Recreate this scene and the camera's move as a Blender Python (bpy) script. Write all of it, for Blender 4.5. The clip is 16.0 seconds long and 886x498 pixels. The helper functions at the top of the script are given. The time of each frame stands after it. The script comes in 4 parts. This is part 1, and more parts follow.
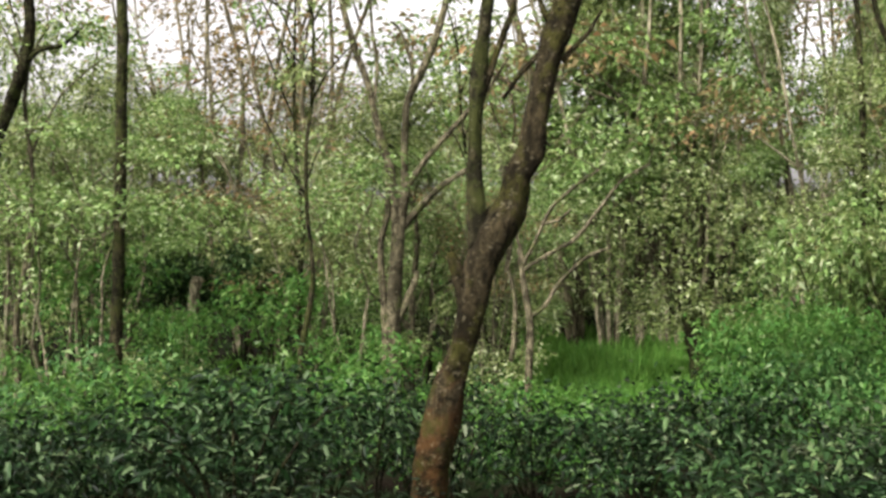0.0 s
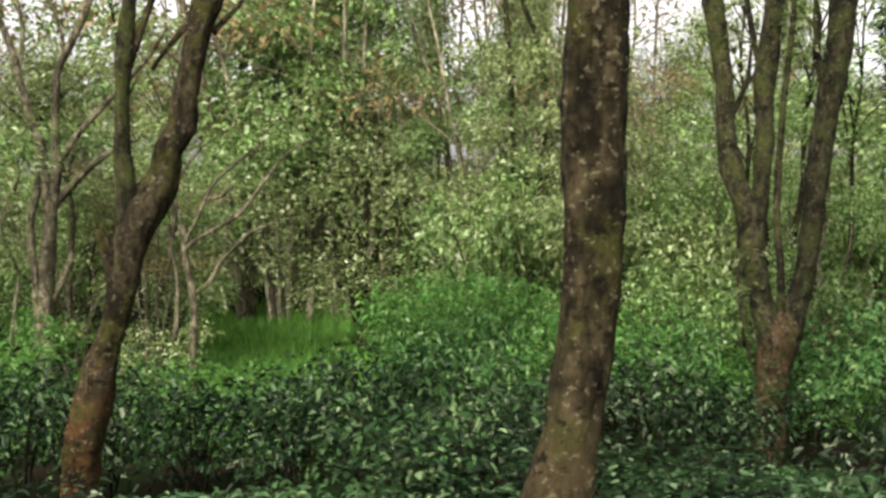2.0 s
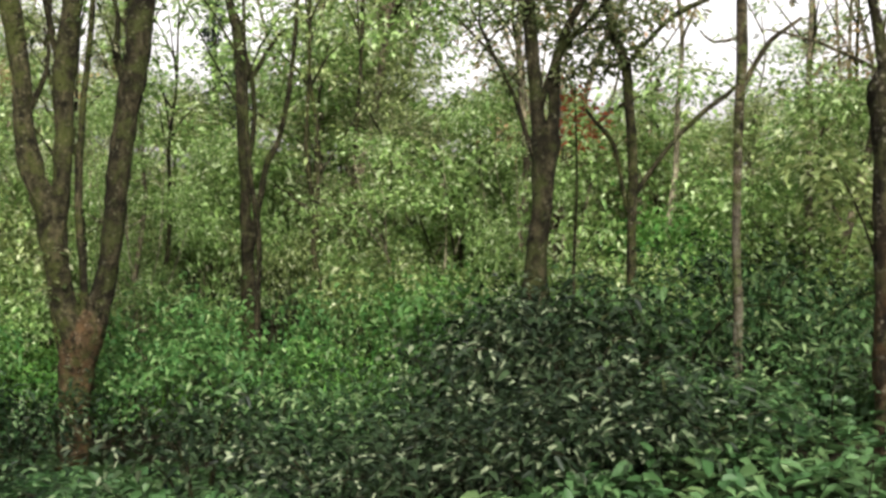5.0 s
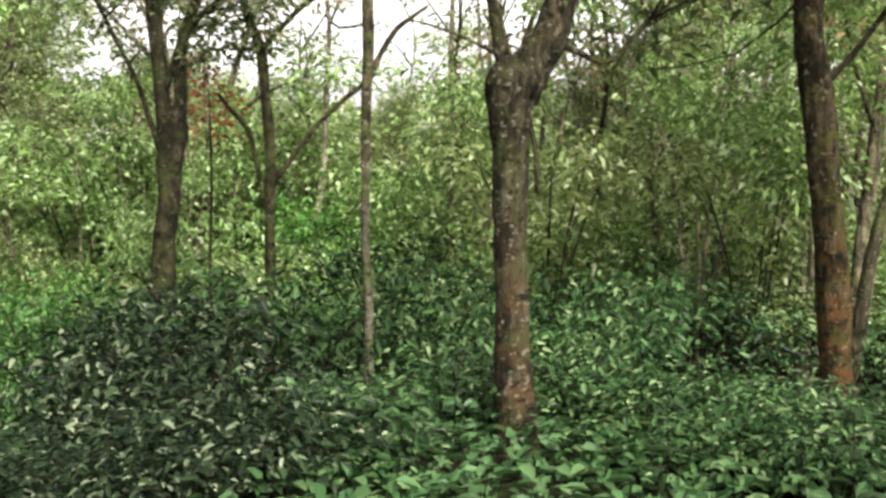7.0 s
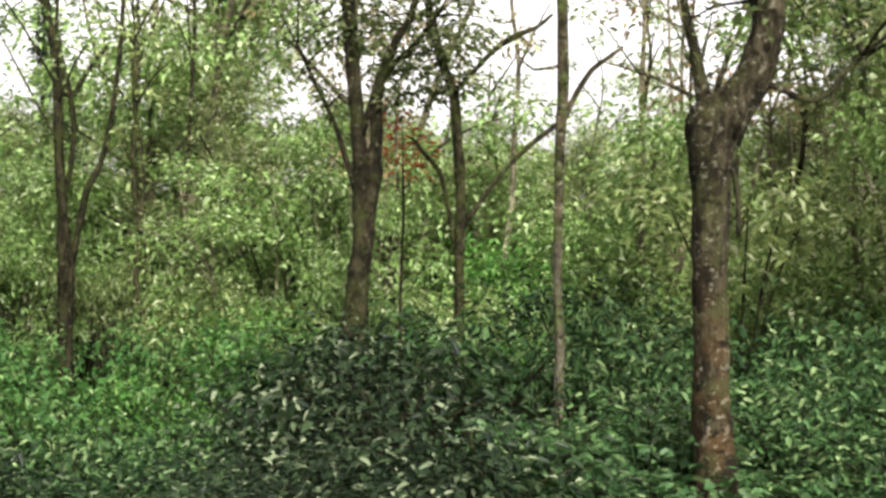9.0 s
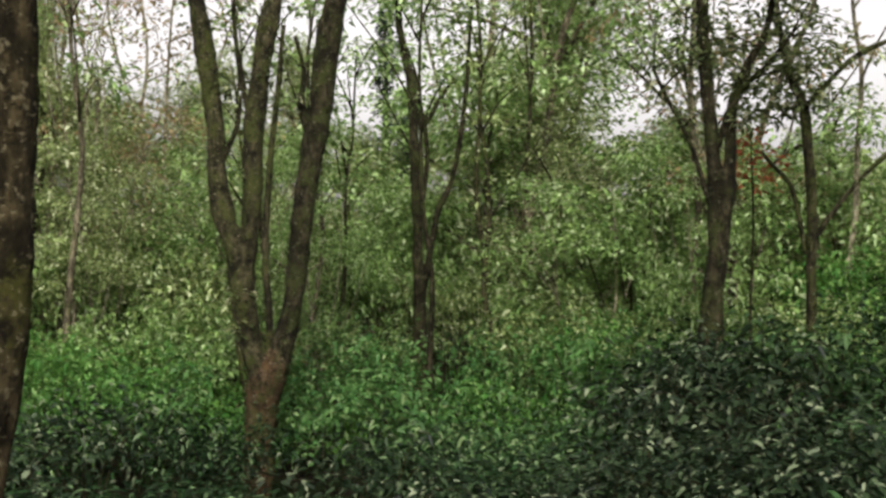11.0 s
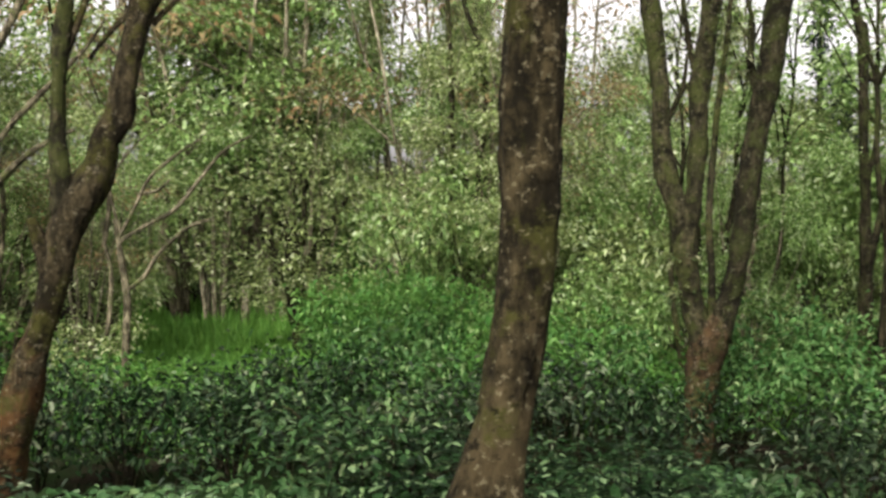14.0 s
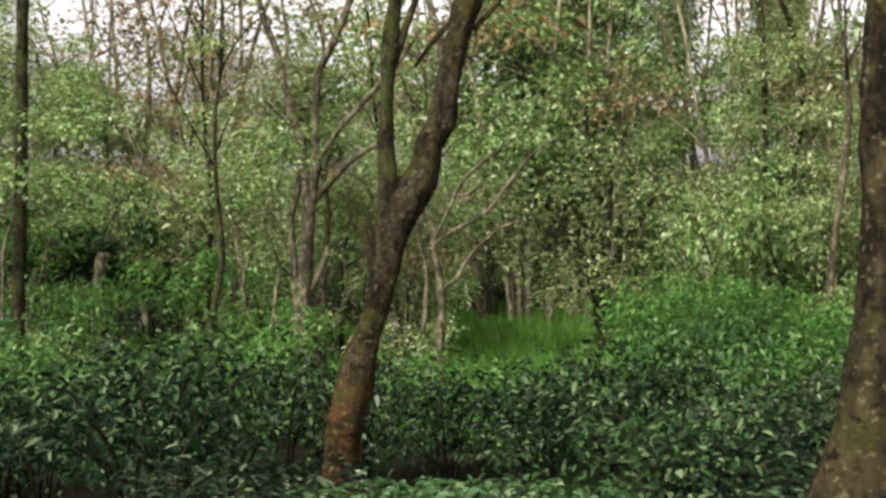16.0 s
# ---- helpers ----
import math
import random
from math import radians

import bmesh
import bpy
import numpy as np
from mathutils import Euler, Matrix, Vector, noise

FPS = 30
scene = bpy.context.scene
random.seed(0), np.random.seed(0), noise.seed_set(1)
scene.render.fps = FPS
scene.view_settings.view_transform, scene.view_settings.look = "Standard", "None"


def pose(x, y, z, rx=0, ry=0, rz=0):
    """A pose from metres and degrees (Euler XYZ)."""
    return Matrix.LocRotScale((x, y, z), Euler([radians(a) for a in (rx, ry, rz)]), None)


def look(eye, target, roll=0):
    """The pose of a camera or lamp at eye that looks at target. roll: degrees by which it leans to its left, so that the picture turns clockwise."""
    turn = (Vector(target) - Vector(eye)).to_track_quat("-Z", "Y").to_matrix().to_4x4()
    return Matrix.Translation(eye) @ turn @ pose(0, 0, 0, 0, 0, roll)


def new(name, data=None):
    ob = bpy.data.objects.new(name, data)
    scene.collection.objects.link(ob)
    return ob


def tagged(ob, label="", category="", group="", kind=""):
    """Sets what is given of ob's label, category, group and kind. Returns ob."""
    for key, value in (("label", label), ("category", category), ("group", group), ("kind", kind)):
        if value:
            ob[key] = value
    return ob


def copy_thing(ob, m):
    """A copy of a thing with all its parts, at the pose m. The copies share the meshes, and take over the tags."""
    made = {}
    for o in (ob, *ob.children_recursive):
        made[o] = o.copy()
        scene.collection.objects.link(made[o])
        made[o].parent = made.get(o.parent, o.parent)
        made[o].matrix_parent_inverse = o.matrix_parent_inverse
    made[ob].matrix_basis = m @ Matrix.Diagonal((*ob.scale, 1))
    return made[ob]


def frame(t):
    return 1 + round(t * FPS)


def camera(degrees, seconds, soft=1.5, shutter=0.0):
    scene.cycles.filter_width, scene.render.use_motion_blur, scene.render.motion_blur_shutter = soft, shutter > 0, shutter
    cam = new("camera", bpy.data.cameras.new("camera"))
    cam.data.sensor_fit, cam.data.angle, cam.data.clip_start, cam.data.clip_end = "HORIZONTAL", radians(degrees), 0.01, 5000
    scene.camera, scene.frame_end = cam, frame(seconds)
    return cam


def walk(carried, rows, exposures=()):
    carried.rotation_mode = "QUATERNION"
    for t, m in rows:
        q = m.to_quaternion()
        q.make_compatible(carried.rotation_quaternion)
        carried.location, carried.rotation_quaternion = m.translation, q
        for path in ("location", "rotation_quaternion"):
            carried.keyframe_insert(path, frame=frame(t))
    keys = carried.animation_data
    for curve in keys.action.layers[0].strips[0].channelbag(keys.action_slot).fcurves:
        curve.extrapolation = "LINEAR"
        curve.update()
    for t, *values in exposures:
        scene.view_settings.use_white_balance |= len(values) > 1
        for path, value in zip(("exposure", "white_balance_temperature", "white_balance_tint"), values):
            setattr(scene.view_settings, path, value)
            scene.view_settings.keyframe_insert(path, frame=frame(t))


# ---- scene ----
cam = camera(44.0, 16.0, soft=2.9)
PATH = [
    (0, (0.005, 0.000, 1.766), (0.005, 2.000, 1.713), -0.35),
    (0.5, (0.031, 0.018, 1.776), (0.146, 2.014, 1.722), -0.62),
    (1, (0.062, 0.084, 1.746), (0.302, 2.068, 1.654), -1.04),
    (1.5, (0.110, 0.047, 1.745), (0.527, 2.001, 1.666), -0.82),
    (2, (0.155, -0.045, 1.748), (0.734, 1.866, 1.647), -0.67),
    (2.5, (0.242, -0.066, 1.749), (0.972, 1.794, 1.657), -0.60),
    (3, (0.330, -0.122, 1.758), (1.234, 1.660, 1.669), -0.68),
    (3.5, (0.425, -0.175, 1.745), (1.507, 1.502, 1.619), -0.18),
    (4, (0.515, -0.318, 1.746), (1.767, 1.237, 1.618), -0.44),
    (4.5, (0.607, -0.320, 1.757), (1.988, 1.122, 1.636), -0.18),
    (5, (0.628, -0.330, 1.743), (2.154, 0.960, 1.635), 0.37),
    (5.2, (0.658, -0.317, 1.737), (2.228, 0.917, 1.627), 0.13),
    (7.3, (1.284, -0.282, 1.796), (3.127, 0.483, 1.668), 0.66),
    (7.5, (1.292, -0.268, 1.792), (3.124, 0.523, 1.662), 0.59),
    (8, (1.286, -0.253, 1.796), (3.092, 0.602, 1.698), 0.61),
    (8.5, (1.283, -0.225, 1.787), (3.026, 0.755, 1.743), 0.65),
    (8.7, (1.285, -0.208, 1.787), (3.006, 0.811, 1.738), 0.78),
    (10.8, (0.428, -0.397, 1.765), (1.792, 1.065, 1.738), 0.61),
    (11, (0.405, -0.396, 1.767), (1.724, 1.107, 1.734), 0.24),
    (11.5, (0.411, -0.318, 1.779), (1.607, 1.285, 1.734), -0.78),
    (12, (0.365, -0.251, 1.769), (1.452, 1.426, 1.700), -0.35),
    (12.5, (0.299, -0.221, 1.742), (1.301, 1.508, 1.659), 0.18),
    (13, (0.243, -0.202, 1.737), (1.137, 1.585, 1.643), 0.23),
    (13.5, (0.172, -0.141, 1.719), (0.964, 1.692, 1.613), 0.62),
    (14, (0.140, -0.097, 1.706), (0.827, 1.779, 1.610), 0.55),
    (14.5, (0.096, -0.076, 1.705), (0.668, 1.839, 1.634), 0.70),
    (15, (0.053, -0.080, 1.705), (0.472, 1.874, 1.641), 0.45),
    (15.5, (0.037, 0.032, 1.696), (0.308, 2.011, 1.600), -0.33),
    (16, (0.001, -0.015, 1.686), (0.162, 1.976, 1.593), -0.26),
]
walk(cam, [(t, look(eye, target, roll)) for t, eye, target, roll in PATH], exposures=[(0, 1.68), (1, 1.63), (2.5, 1.70), (3.2, 1.74), (4, 1.76), (5.2, 1.80), (7.3, 2.14), (8.7, 2.08), (10.8, 1.25), (11.5, 1.22), (12.5, 1.42), (13.5, 1.58), (16, 1.52)])

# ---- light: bright overcast sky over the plantation ----
world = bpy.data.worlds.new("overcast_sky")
scene.world = world
world.use_nodes = True
wn, wl = world.node_tree.nodes, world.node_tree.links
sky = wn.new("ShaderNodeTexSky")
sky.sky_type, sky.sun_disc = "NISHITA", False
sky.sun_elevation, sky.sun_rotation = radians(44), radians(220)
sky.air_density, sky.dust_density = 1.0, 4.0
pale = wn.new("ShaderNodeHueSaturation")
pale.inputs["Saturation"].default_value = 0.06
wl.new(sky.outputs[0], pale.inputs["Color"])
veil = wn.new("ShaderNodeMix")
veil.data_type, veil.blend_type = "RGBA", "MULTIPLY"
veil.inputs[0].default_value, veil.inputs[7].default_value = 1.0, (1.0, 0.95, 0.94, 1)
wl.new(pale.outputs[0], veil.inputs[6])
wl.new(veil.outputs[2], wn["Background"].inputs["Color"])
wn["Background"].inputs["Strength"].default_value = 0.108
sun_data = bpy.data.lights.new("sun", "SUN")
sun_data.energy, sun_data.angle, sun_data.color = 2.6, radians(14), (1.0, 0.95, 0.87)
sun = new("sun", sun_data)
sun.matrix_world = look((0, 0, 30), (20 * math.sin(radians(40)), 20 * math.cos(radians(40)), 30 - 19.3))

# ---- materials ----


def nodes(name):
    m = bpy.data.materials.new(name)
    m.use_nodes = True
    return m, m.node_tree.nodes, m.node_tree.links


def ramp(n, l, source, stops):
    r = n.new("ShaderNodeValToRGB")
    while len(r.color_ramp.elements) < len(stops):
        r.color_ramp.elements.new(0.5)
    for e, (at, col) in zip(r.color_ramp.elements, stops):
        e.position, e.color = at, (*col, 1)
    l.new(source, r.inputs[0])
    return r.outputs[0]


def noise_tex(n, l, coord, scale, detail=6, rough=0.6):
    t = n.new("ShaderNodeTexNoise")
    t.inputs["Scale"].default_value, t.inputs["Detail"].default_value, t.inputs["Roughness"].default_value = scale, detail, rough
    l.new(coord, t.inputs["Vector"])
    return t.outputs["Fac"]


def mix(n, l, fac, a, b):
    m = n.new("ShaderNodeMix")
    m.data_type = "RGBA"
    for sock, v in ((m.inputs[0], fac), (m.inputs[6], a), (m.inputs[7], b)):
        if isinstance(v, (int, float)):
            sock.default_value = v
        elif isinstance(v, tuple):
            sock.default_value = (*v, 1)
        else:
            l.new(v, sock)
    return m.outputs[2]


def bark(name, dark, light, lichen=(0.42, 0.42, 0.36), lichen_at=0.6, moss=(0.07, 0.09, 0.025), moss_at=0.5, foot=None, foot_top=1.0, speck=0.5):
    """Bark: cracked plates in two tones, cross rings, broad moss, pale lichen blotches; foot: the colour of a stained lower trunk."""
    m, n, l = nodes(name)
    b = n["Principled BSDF"]
    co = n.new("ShaderNodeTexCoord").outputs["Object"]
    st = n.new("ShaderNodeMapping")
    st.inputs["Scale"].default_value = (1, 1, 0.45)
    l.new(co, st.inputs["Vector"])
    rg = n.new("ShaderNodeMapping")
    rg.inputs["Scale"].default_value = (1, 1, 1.7)
    l.new(co, rg.inputs["Vector"])
    grain = noise_tex(n, l, st.outputs[0], 15, 8, 0.72)
    col = ramp(n, l, grain, [(0.40, tuple(0.7 * c for c in dark)), (0.50, tuple((x + y) / 2 for x, y in zip(dark, light))), (0.60, tuple(1.35 * c for c in light))])
    broad = noise_tex(n, l, co, 2.6, 5, 0.62)
    col = mix(n, l, ramp(n, l, broad, [(0.42, (0.9, 0.9, 0.9)), (0.52, (0, 0, 0))]), col, tuple(c * 0.8 for c in dark))
    if foot:
        sep = n.new("ShaderNodeSeparateXYZ")
        l.new(co, sep.inputs[0])
        ma = n.new("ShaderNodeMapRange")
        ma.inputs[1].default_value, ma.inputs[2].default_value = foot_top, foot_top * 0.45
        l.new(sep.outputs[2], ma.inputs[0])
        mu = n.new("ShaderNodeMath")
        mu.operation = "MULTIPLY"
        l.new(ma.outputs[0], mu.inputs[0])
        l.new(ramp(n, l, noise_tex(n, l, co, 6, 6, 0.65), [(0.43, (0, 0, 0)), (0.58, (0.9, 0.9, 0.9))]), mu.inputs[1])
        col = mix(n, l, mu.outputs[0], col, foot)
    col = mix(n, l, ramp(n, l, noise_tex(n, l, co, 3.7, 8, 0.72), [(moss_at, (0, 0, 0)), (moss_at + 0.08, (0.85, 0.85, 0.85))]), col, moss)
    spots = noise_tex(n, l, rg.outputs[0], 13, 7, 0.7)
    col = mix(n, l, ramp(n, l, spots, [(lichen_at, (0, 0, 0)), (lichen_at + 0.05, (0.85, 0.85, 0.85))]), col, lichen)
    col = mix(n, l, ramp(n, l, noise_tex(n, l, co, 24, 3, 0.6), [(0.66 - 0.1 * speck, (0, 0, 0)), (0.72 - 0.1 * speck, (speck, speck, speck))]), col, lichen)
    ring = noise_tex(n, l, rg.outputs[0], 11, 6, 0.7)
    col = mix(n, l, ramp(n, l, ring, [(0.56, (0, 0, 0)), (0.63, (0.85, 0.85, 0.85))]), col, tuple(c * 0.45 for c in dark))
    l.new(col, b.inputs["Base Color"])
    b.inputs["Roughness"].default_value, b.inputs["Specular IOR Level"].default_value = 0.95, 0.08
    bp = n.new("ShaderNodeBump")
    bp.inputs["Strength"].default_value, bp.inputs["Distance"].default_value = 1.0, 0.06
    l.new(grain, bp.inputs["Height"])
    bp2 = n.new("ShaderNodeBump")
    bp2.inputs["Strength"].default_value, bp2.inputs["Distance"].default_value = 0.8, 0.10
    l.new(broad, bp2.inputs["Height"])
    l.new(bp2.outputs[0], bp.inputs["Normal"])
    l.new(bp.outputs[0], b.inputs["Normal"])
    return m


def leaf(name, a, b_, rough=0.45, through_light=0.3, spread=None, gloss=0.14):
    """Leaf blades: colour varies from blade to blade and along it; part of the light goes through. spread: an end
    colour, mostly a highlight painted as pale blades.
    """
    m, n, l = nodes(name)
    b = n["Principled BSDF"]
    geo = n.new("ShaderNodeNewGeometry")
    stops = [(0.0, a), (0.6, tuple((x + y) / 2 for x, y in zip(a, b_))), (1.0, b_)]
    # the pale end stop paints leaf highlights into the blade colours
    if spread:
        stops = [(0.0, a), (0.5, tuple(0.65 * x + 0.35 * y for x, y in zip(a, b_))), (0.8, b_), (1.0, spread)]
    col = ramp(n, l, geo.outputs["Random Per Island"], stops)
    co = n.new("ShaderNodeTexCoord").outputs["Object"]
    col = mix(n, l, ramp(n, l, noise_tex(n, l, co, 1.6, 3), [(0.35, (0, 0, 0)), (0.7, (0.6, 0.6, 0.6))]), col, tuple(0.6 * x + 0.4 * y * 0.8 for x, y in zip(a, b_)))
    l.new(col, b.inputs["Base Color"])
    b.inputs["Roughness"].default_value, b.inputs["Specular IOR Level"].default_value = rough, gloss
    tr = n.new("ShaderNodeBsdfTranslucent")
    warm = n.new("ShaderNodeHueSaturation")
    warm.inputs["Hue"].default_value, warm.inputs["Value"].default_value = 0.48, 1.5
    l.new(col, warm.inputs["Color"])
    l.new(warm.outputs[0], tr.inputs["Color"])
    ms = n.new("ShaderNodeMixShader")
    ms.inputs[0].default_value = through_light
    l.new(b.outputs[0], ms.inputs[1])
    l.new(tr.outputs[0], ms.inputs[2])
    l.new(ms.outputs[0], n["Material Output"].inputs["Surface"])
    return m


BARK_ORANGE = bark("bark_orange", (0.010, 0.008, 0.004), (0.038, 0.030, 0.016), lichen=(0.165, 0.148, 0.096), lichen_at=0.63, moss=(0.038, 0.037, 0.009), moss_at=0.50, foot=(0.076, 0.038, 0.014), foot_top=1.7)
BARK_MOTTLED = bark("bark_mottled", (0.010, 0.008, 0.004), (0.045, 0.035, 0.017), lichen=(0.165, 0.144, 0.087), lichen_at=0.615, moss=(0.042, 0.042, 0.010), moss_at=0.52, foot=(0.065, 0.048, 0.023), foot_top=1.3, speck=0.6)
BARK_MOSSY = bark("bark_mossy", (0.010, 0.009, 0.005), (0.042, 0.037, 0.019), lichen=(0.148, 0.139, 0.087), lichen_at=0.63, moss=(0.035, 0.041, 0.011), moss_at=0.48)
BARK_STUMP = bark("bark_stump", (0.010, 0.008, 0.004), (0.044, 0.030, 0.016), lichen=(0.165, 0.148, 0.104), lichen_at=0.63, moss=(0.033, 0.037, 0.011), moss_at=0.50, foot=(0.052, 0.031, 0.014), foot_top=4.0)
BARK_DARK = bark("bark_dark", (0.007, 0.006, 0.003), (0.028, 0.024, 0.013), lichen=(0.122, 0.122, 0.078), lichen_at=0.66, moss=(0.026, 0.031, 0.009), moss_at=0.49)
BARK_RED_FOOT = bark("bark_red_foot", (0.012, 0.010, 0.006), (0.050, 0.042, 0.025), lichen=(0.174, 0.165, 0.122), lichen_at=0.62, moss=(0.042, 0.045, 0.017), moss_at=0.50, foot=(0.066, 0.040, 0.018), foot_top=1.3, speck=0.62)
BARK_PALE_FOOT = bark("bark_pale_foot", (0.018, 0.015, 0.009), (0.070, 0.057, 0.034), lichen=(0.22, 0.21, 0.16), lichen_at=0.60, foot=(0.18, 0.165, 0.12), foot_top=1.8)
BARK_PALE = bark("bark_pale", (0.080, 0.072, 0.044), (0.235, 0.212, 0.145), lichen=(0.36, 0.34, 0.24), lichen_at=0.63, moss=(0.085, 0.10, 0.035), moss_at=0.56)
BARK_TAN = bark("bark_tan", (0.038, 0.033, 0.020), (0.135, 0.118, 0.075), lichen=(0.30, 0.28, 0.19), lichen_at=0.62, moss=(0.065, 0.078, 0.024), moss_at=0.54)
# bush and dusty blades: shade of the bush interior is put into their dark colours
LEAF_BUSH_SHADED = leaf("leaf_bush_shaded", (0.002, 0.006, 0.002), (0.016, 0.043, 0.012), 0.42, 0.2, spread=(0.125, 0.185, 0.088), gloss=0.1)
LEAF_BRIGHT = leaf("leaf_bright", (0.025, 0.088, 0.015), (0.102, 0.220, 0.046), 0.48, 0.38, spread=(0.210, 0.311, 0.118))
LEAF_DUSTY_SHADED = leaf("leaf_dusty_shaded", (0.002, 0.006, 0.003), (0.029, 0.049, 0.020), 0.42, 0.18, spread=(0.185, 0.215, 0.135), gloss=0.1)
LEAF_TREE = leaf("leaf_tree", (0.030, 0.068, 0.014), (0.255, 0.392, 0.125), 0.55, 0.42, spread=(0.520, 0.595, 0.390))
LEAF_OLIVE = leaf("leaf_olive", (0.036, 0.062, 0.016), (0.290, 0.368, 0.138), 0.55, 0.42, spread=(0.570, 0.600, 0.410))
LEAF_WEED = leaf("leaf_weed", (0.018, 0.066, 0.015), (0.091, 0.186, 0.052), 0.48, 0.35, spread=(0.218, 0.294, 0.134))
LEAF_SHRUB = leaf("leaf_shrub", (0.007, 0.022, 0.007), (0.058, 0.118, 0.037), 0.45, 0.25, spread=(0.174, 0.230, 0.106), gloss=0.1)
LEAF_DARK = leaf("leaf_dark", (0.022, 0.038, 0.013), (0.130, 0.165, 0.058), 0.5, 0.4, spread=(0.320, 0.320, 0.200))
LEAF_DRY = leaf("leaf_dry", (0.095, 0.080, 0.036), (0.26, 0.215, 0.10), 0.55, 0.4, spread=(0.32, 0.18, 0.09))
LEAF_RED = leaf("leaf_red", (0.20, 0.055, 0.022), (0.36, 0.13, 0.05), 0.5, 0.4)
LEAF_HERB = leaf("leaf_herb", (0.016, 0.052, 0.014), (0.075, 0.139, 0.051), 0.48, 0.28, spread=(0.091, 0.138, 0.053), gloss=0.25)
GRASS = leaf("grass_blade", (0.052, 0.157, 0.023), (0.147, 0.285, 0.057), 0.5, 0.4)
CONIFER = leaf("conifer_needle", (0.008, 0.016, 0.011), (0.022, 0.038, 0.022), 0.6, 0.1)


def soil():
    m, n, l = nodes("soil")
    b = n["Principled BSDF"]
    co = n.new("ShaderNodeTexCoord").outputs["Object"]
    col = ramp(n, l, noise_tex(n, l, co, 7, 8, 0.7), [(0.3, (0.006, 0.005, 0.003)), (0.55, (0.014, 0.010, 0.007)), (0.75, (0.032, 0.023, 0.014))])
    green = ramp(n, l, noise_tex(n, l, co, 0.6, 5), [(0.42, (0, 0, 0)), (0.6, (0.9, 0.9, 0.9))])
    blades = ramp(n, l, noise_tex(n, l, co, 22, 4), [(0.3, (0.006, 0.014, 0.004)), (0.7, (0.020, 0.042, 0.011))])
    l.new(mix(n, l, green, col, blades), b.inputs["Base Color"])
    b.inputs["Roughness"].default_value, b.inputs["Specular IOR Level"].default_value = 1.0, 0.05
    bp = n.new("ShaderNodeBump")
    bp.inputs["Distance"].default_value = 0.05
    l.new(noise_tex(n, l, co, 14, 6), bp.inputs["Height"])
    l.new(bp.outputs[0], b.inputs["Normal"])
    return m


SOIL = soil()

# ---- the lie of the land ----
HOME = (0.6, -0.2)
LOW_D, LOW_Z = (0, 4, 7, 9, 13, 18, 30, 60, 150, 400), (0.1, 0.0, -0.42, -0.80, -1.7, -1.9, -2.1, -1.8, 0.0, 1.0)
HIGH_D, HIGH_Z = (0, 4, 6.5, 8, 10, 14, 30, 60, 150, 400), (0.1, 0.15, 0.4, 0.2, 0.0, -0.6, -1.0, -1.0, 0.3, 1.0)


def polar(az, d):
    return HOME[0] + d * math.sin(radians(az)), HOME[1] + d * math.cos(radians(az))


def gz(x, y):
    """Height of the ground."""
    dx, dy = x - HOME[0], y - HOME[1]
    d, az = math.hypot(dx, dy), math.degrees(math.atan2(dx, dy))
    k = min(1, max(0, (az - 44) / 20)) if az < 120 else min(1, max(0, (180 - az) / 50))
    k = k * k * (3 - 2 * k)
    z = (1 - k) * np.interp(d, LOW_D, LOW_Z) + k * np.interp(d, HIGH_D, HIGH_Z)
    return float(z) + 0.10 * (noise.noise(Vector((x * 0.35, y * 0.35, 3.1)))) * min(1, d / 4)


# ---- builders ----
rng = np.random.default_rng(7)


def mesh_from(name, verts, faces, material, smooth=True):
    me = bpy.data.meshes.new(name)
    me.from_pydata([tuple(v) for v in verts], [], faces)
    me.materials.append(material)
    if smooth:
        me.shade_smooth()
    return me


def part(name, me, parent, label=""):
    ob = new(name, me)
    ob.parent = parent
    return tagged(ob, label)


def thing(name, at, label, category, group=""):
    ob = new(name)
    ob.location = at
    ob.empty_display_size = 0.1
    return tagged(ob, label, category, group)


def spline(rows, step):
    """Catmull-Rom points (x, y, z, r) through the rows."""
    p = np.array([rows[0]] + list(rows) + [rows[-1]], float)
    out = []
    for i in range(1, len(p) - 2):
        n = max(2, int(np.linalg.norm(p[i + 1, :3] - p[i, :3]) / step))
        for k in range(n):
            t = k / n
            out.append(0.5 * (2 * p[i] + (p[i + 1] - p[i - 1]) * t + (2 * p[i - 1] - 5 * p[i] + 4 * p[i + 1] - p[i + 2]) * t * t
                              + (3 * p[i] - p[i - 1] - 3 * p[i + 1] + p[i + 2]) * t ** 3))
    out.append(p[-2])
    return np.array(out)


def tube_data(rows, sides=10, step=0.12, rough=0.05, seed=0.0):
    q = spline(rows, step)
    c, r = q[:, :3], np.maximum(q[:, 3], 0.003)
    verts, faces = [], []
    t = np.gradient(c, axis=0)
    for i in range(len(c)):
        d = t[i] / (np.linalg.norm(t[i]) + 1e-9)
        a = np.cross(d, (0.0, 1.0, 0.05))
        a /= np.linalg.norm(a) + 1e-9
        b = np.cross(d, a)
        for k in range(sides):
            an = 2 * math.pi * k / sides
            ox, oy = math.cos(an), math.sin(an)
            w = 1 + rough * 2.2 * noise.noise(Vector((ox * 1.3 + seed, oy * 1.3, c[i, 2] * 2.3))) + rough * 1.2 * noise.noise(Vector((ox * 3 + seed, oy * 3, c[i, 2] * 8)))
            verts.append(c[i] + (a * ox + b * oy) * r[i] * w)
    m = len(c)
    for i in range(m - 1):
        for k in range(sides):
            k2 = (k + 1) % sides
            faces.append((i * sides + k, i * sides + k2, (i + 1) * sides + k2, (i + 1) * sides + k))
    faces.append(tuple(range(sides - 1, -1, -1)))
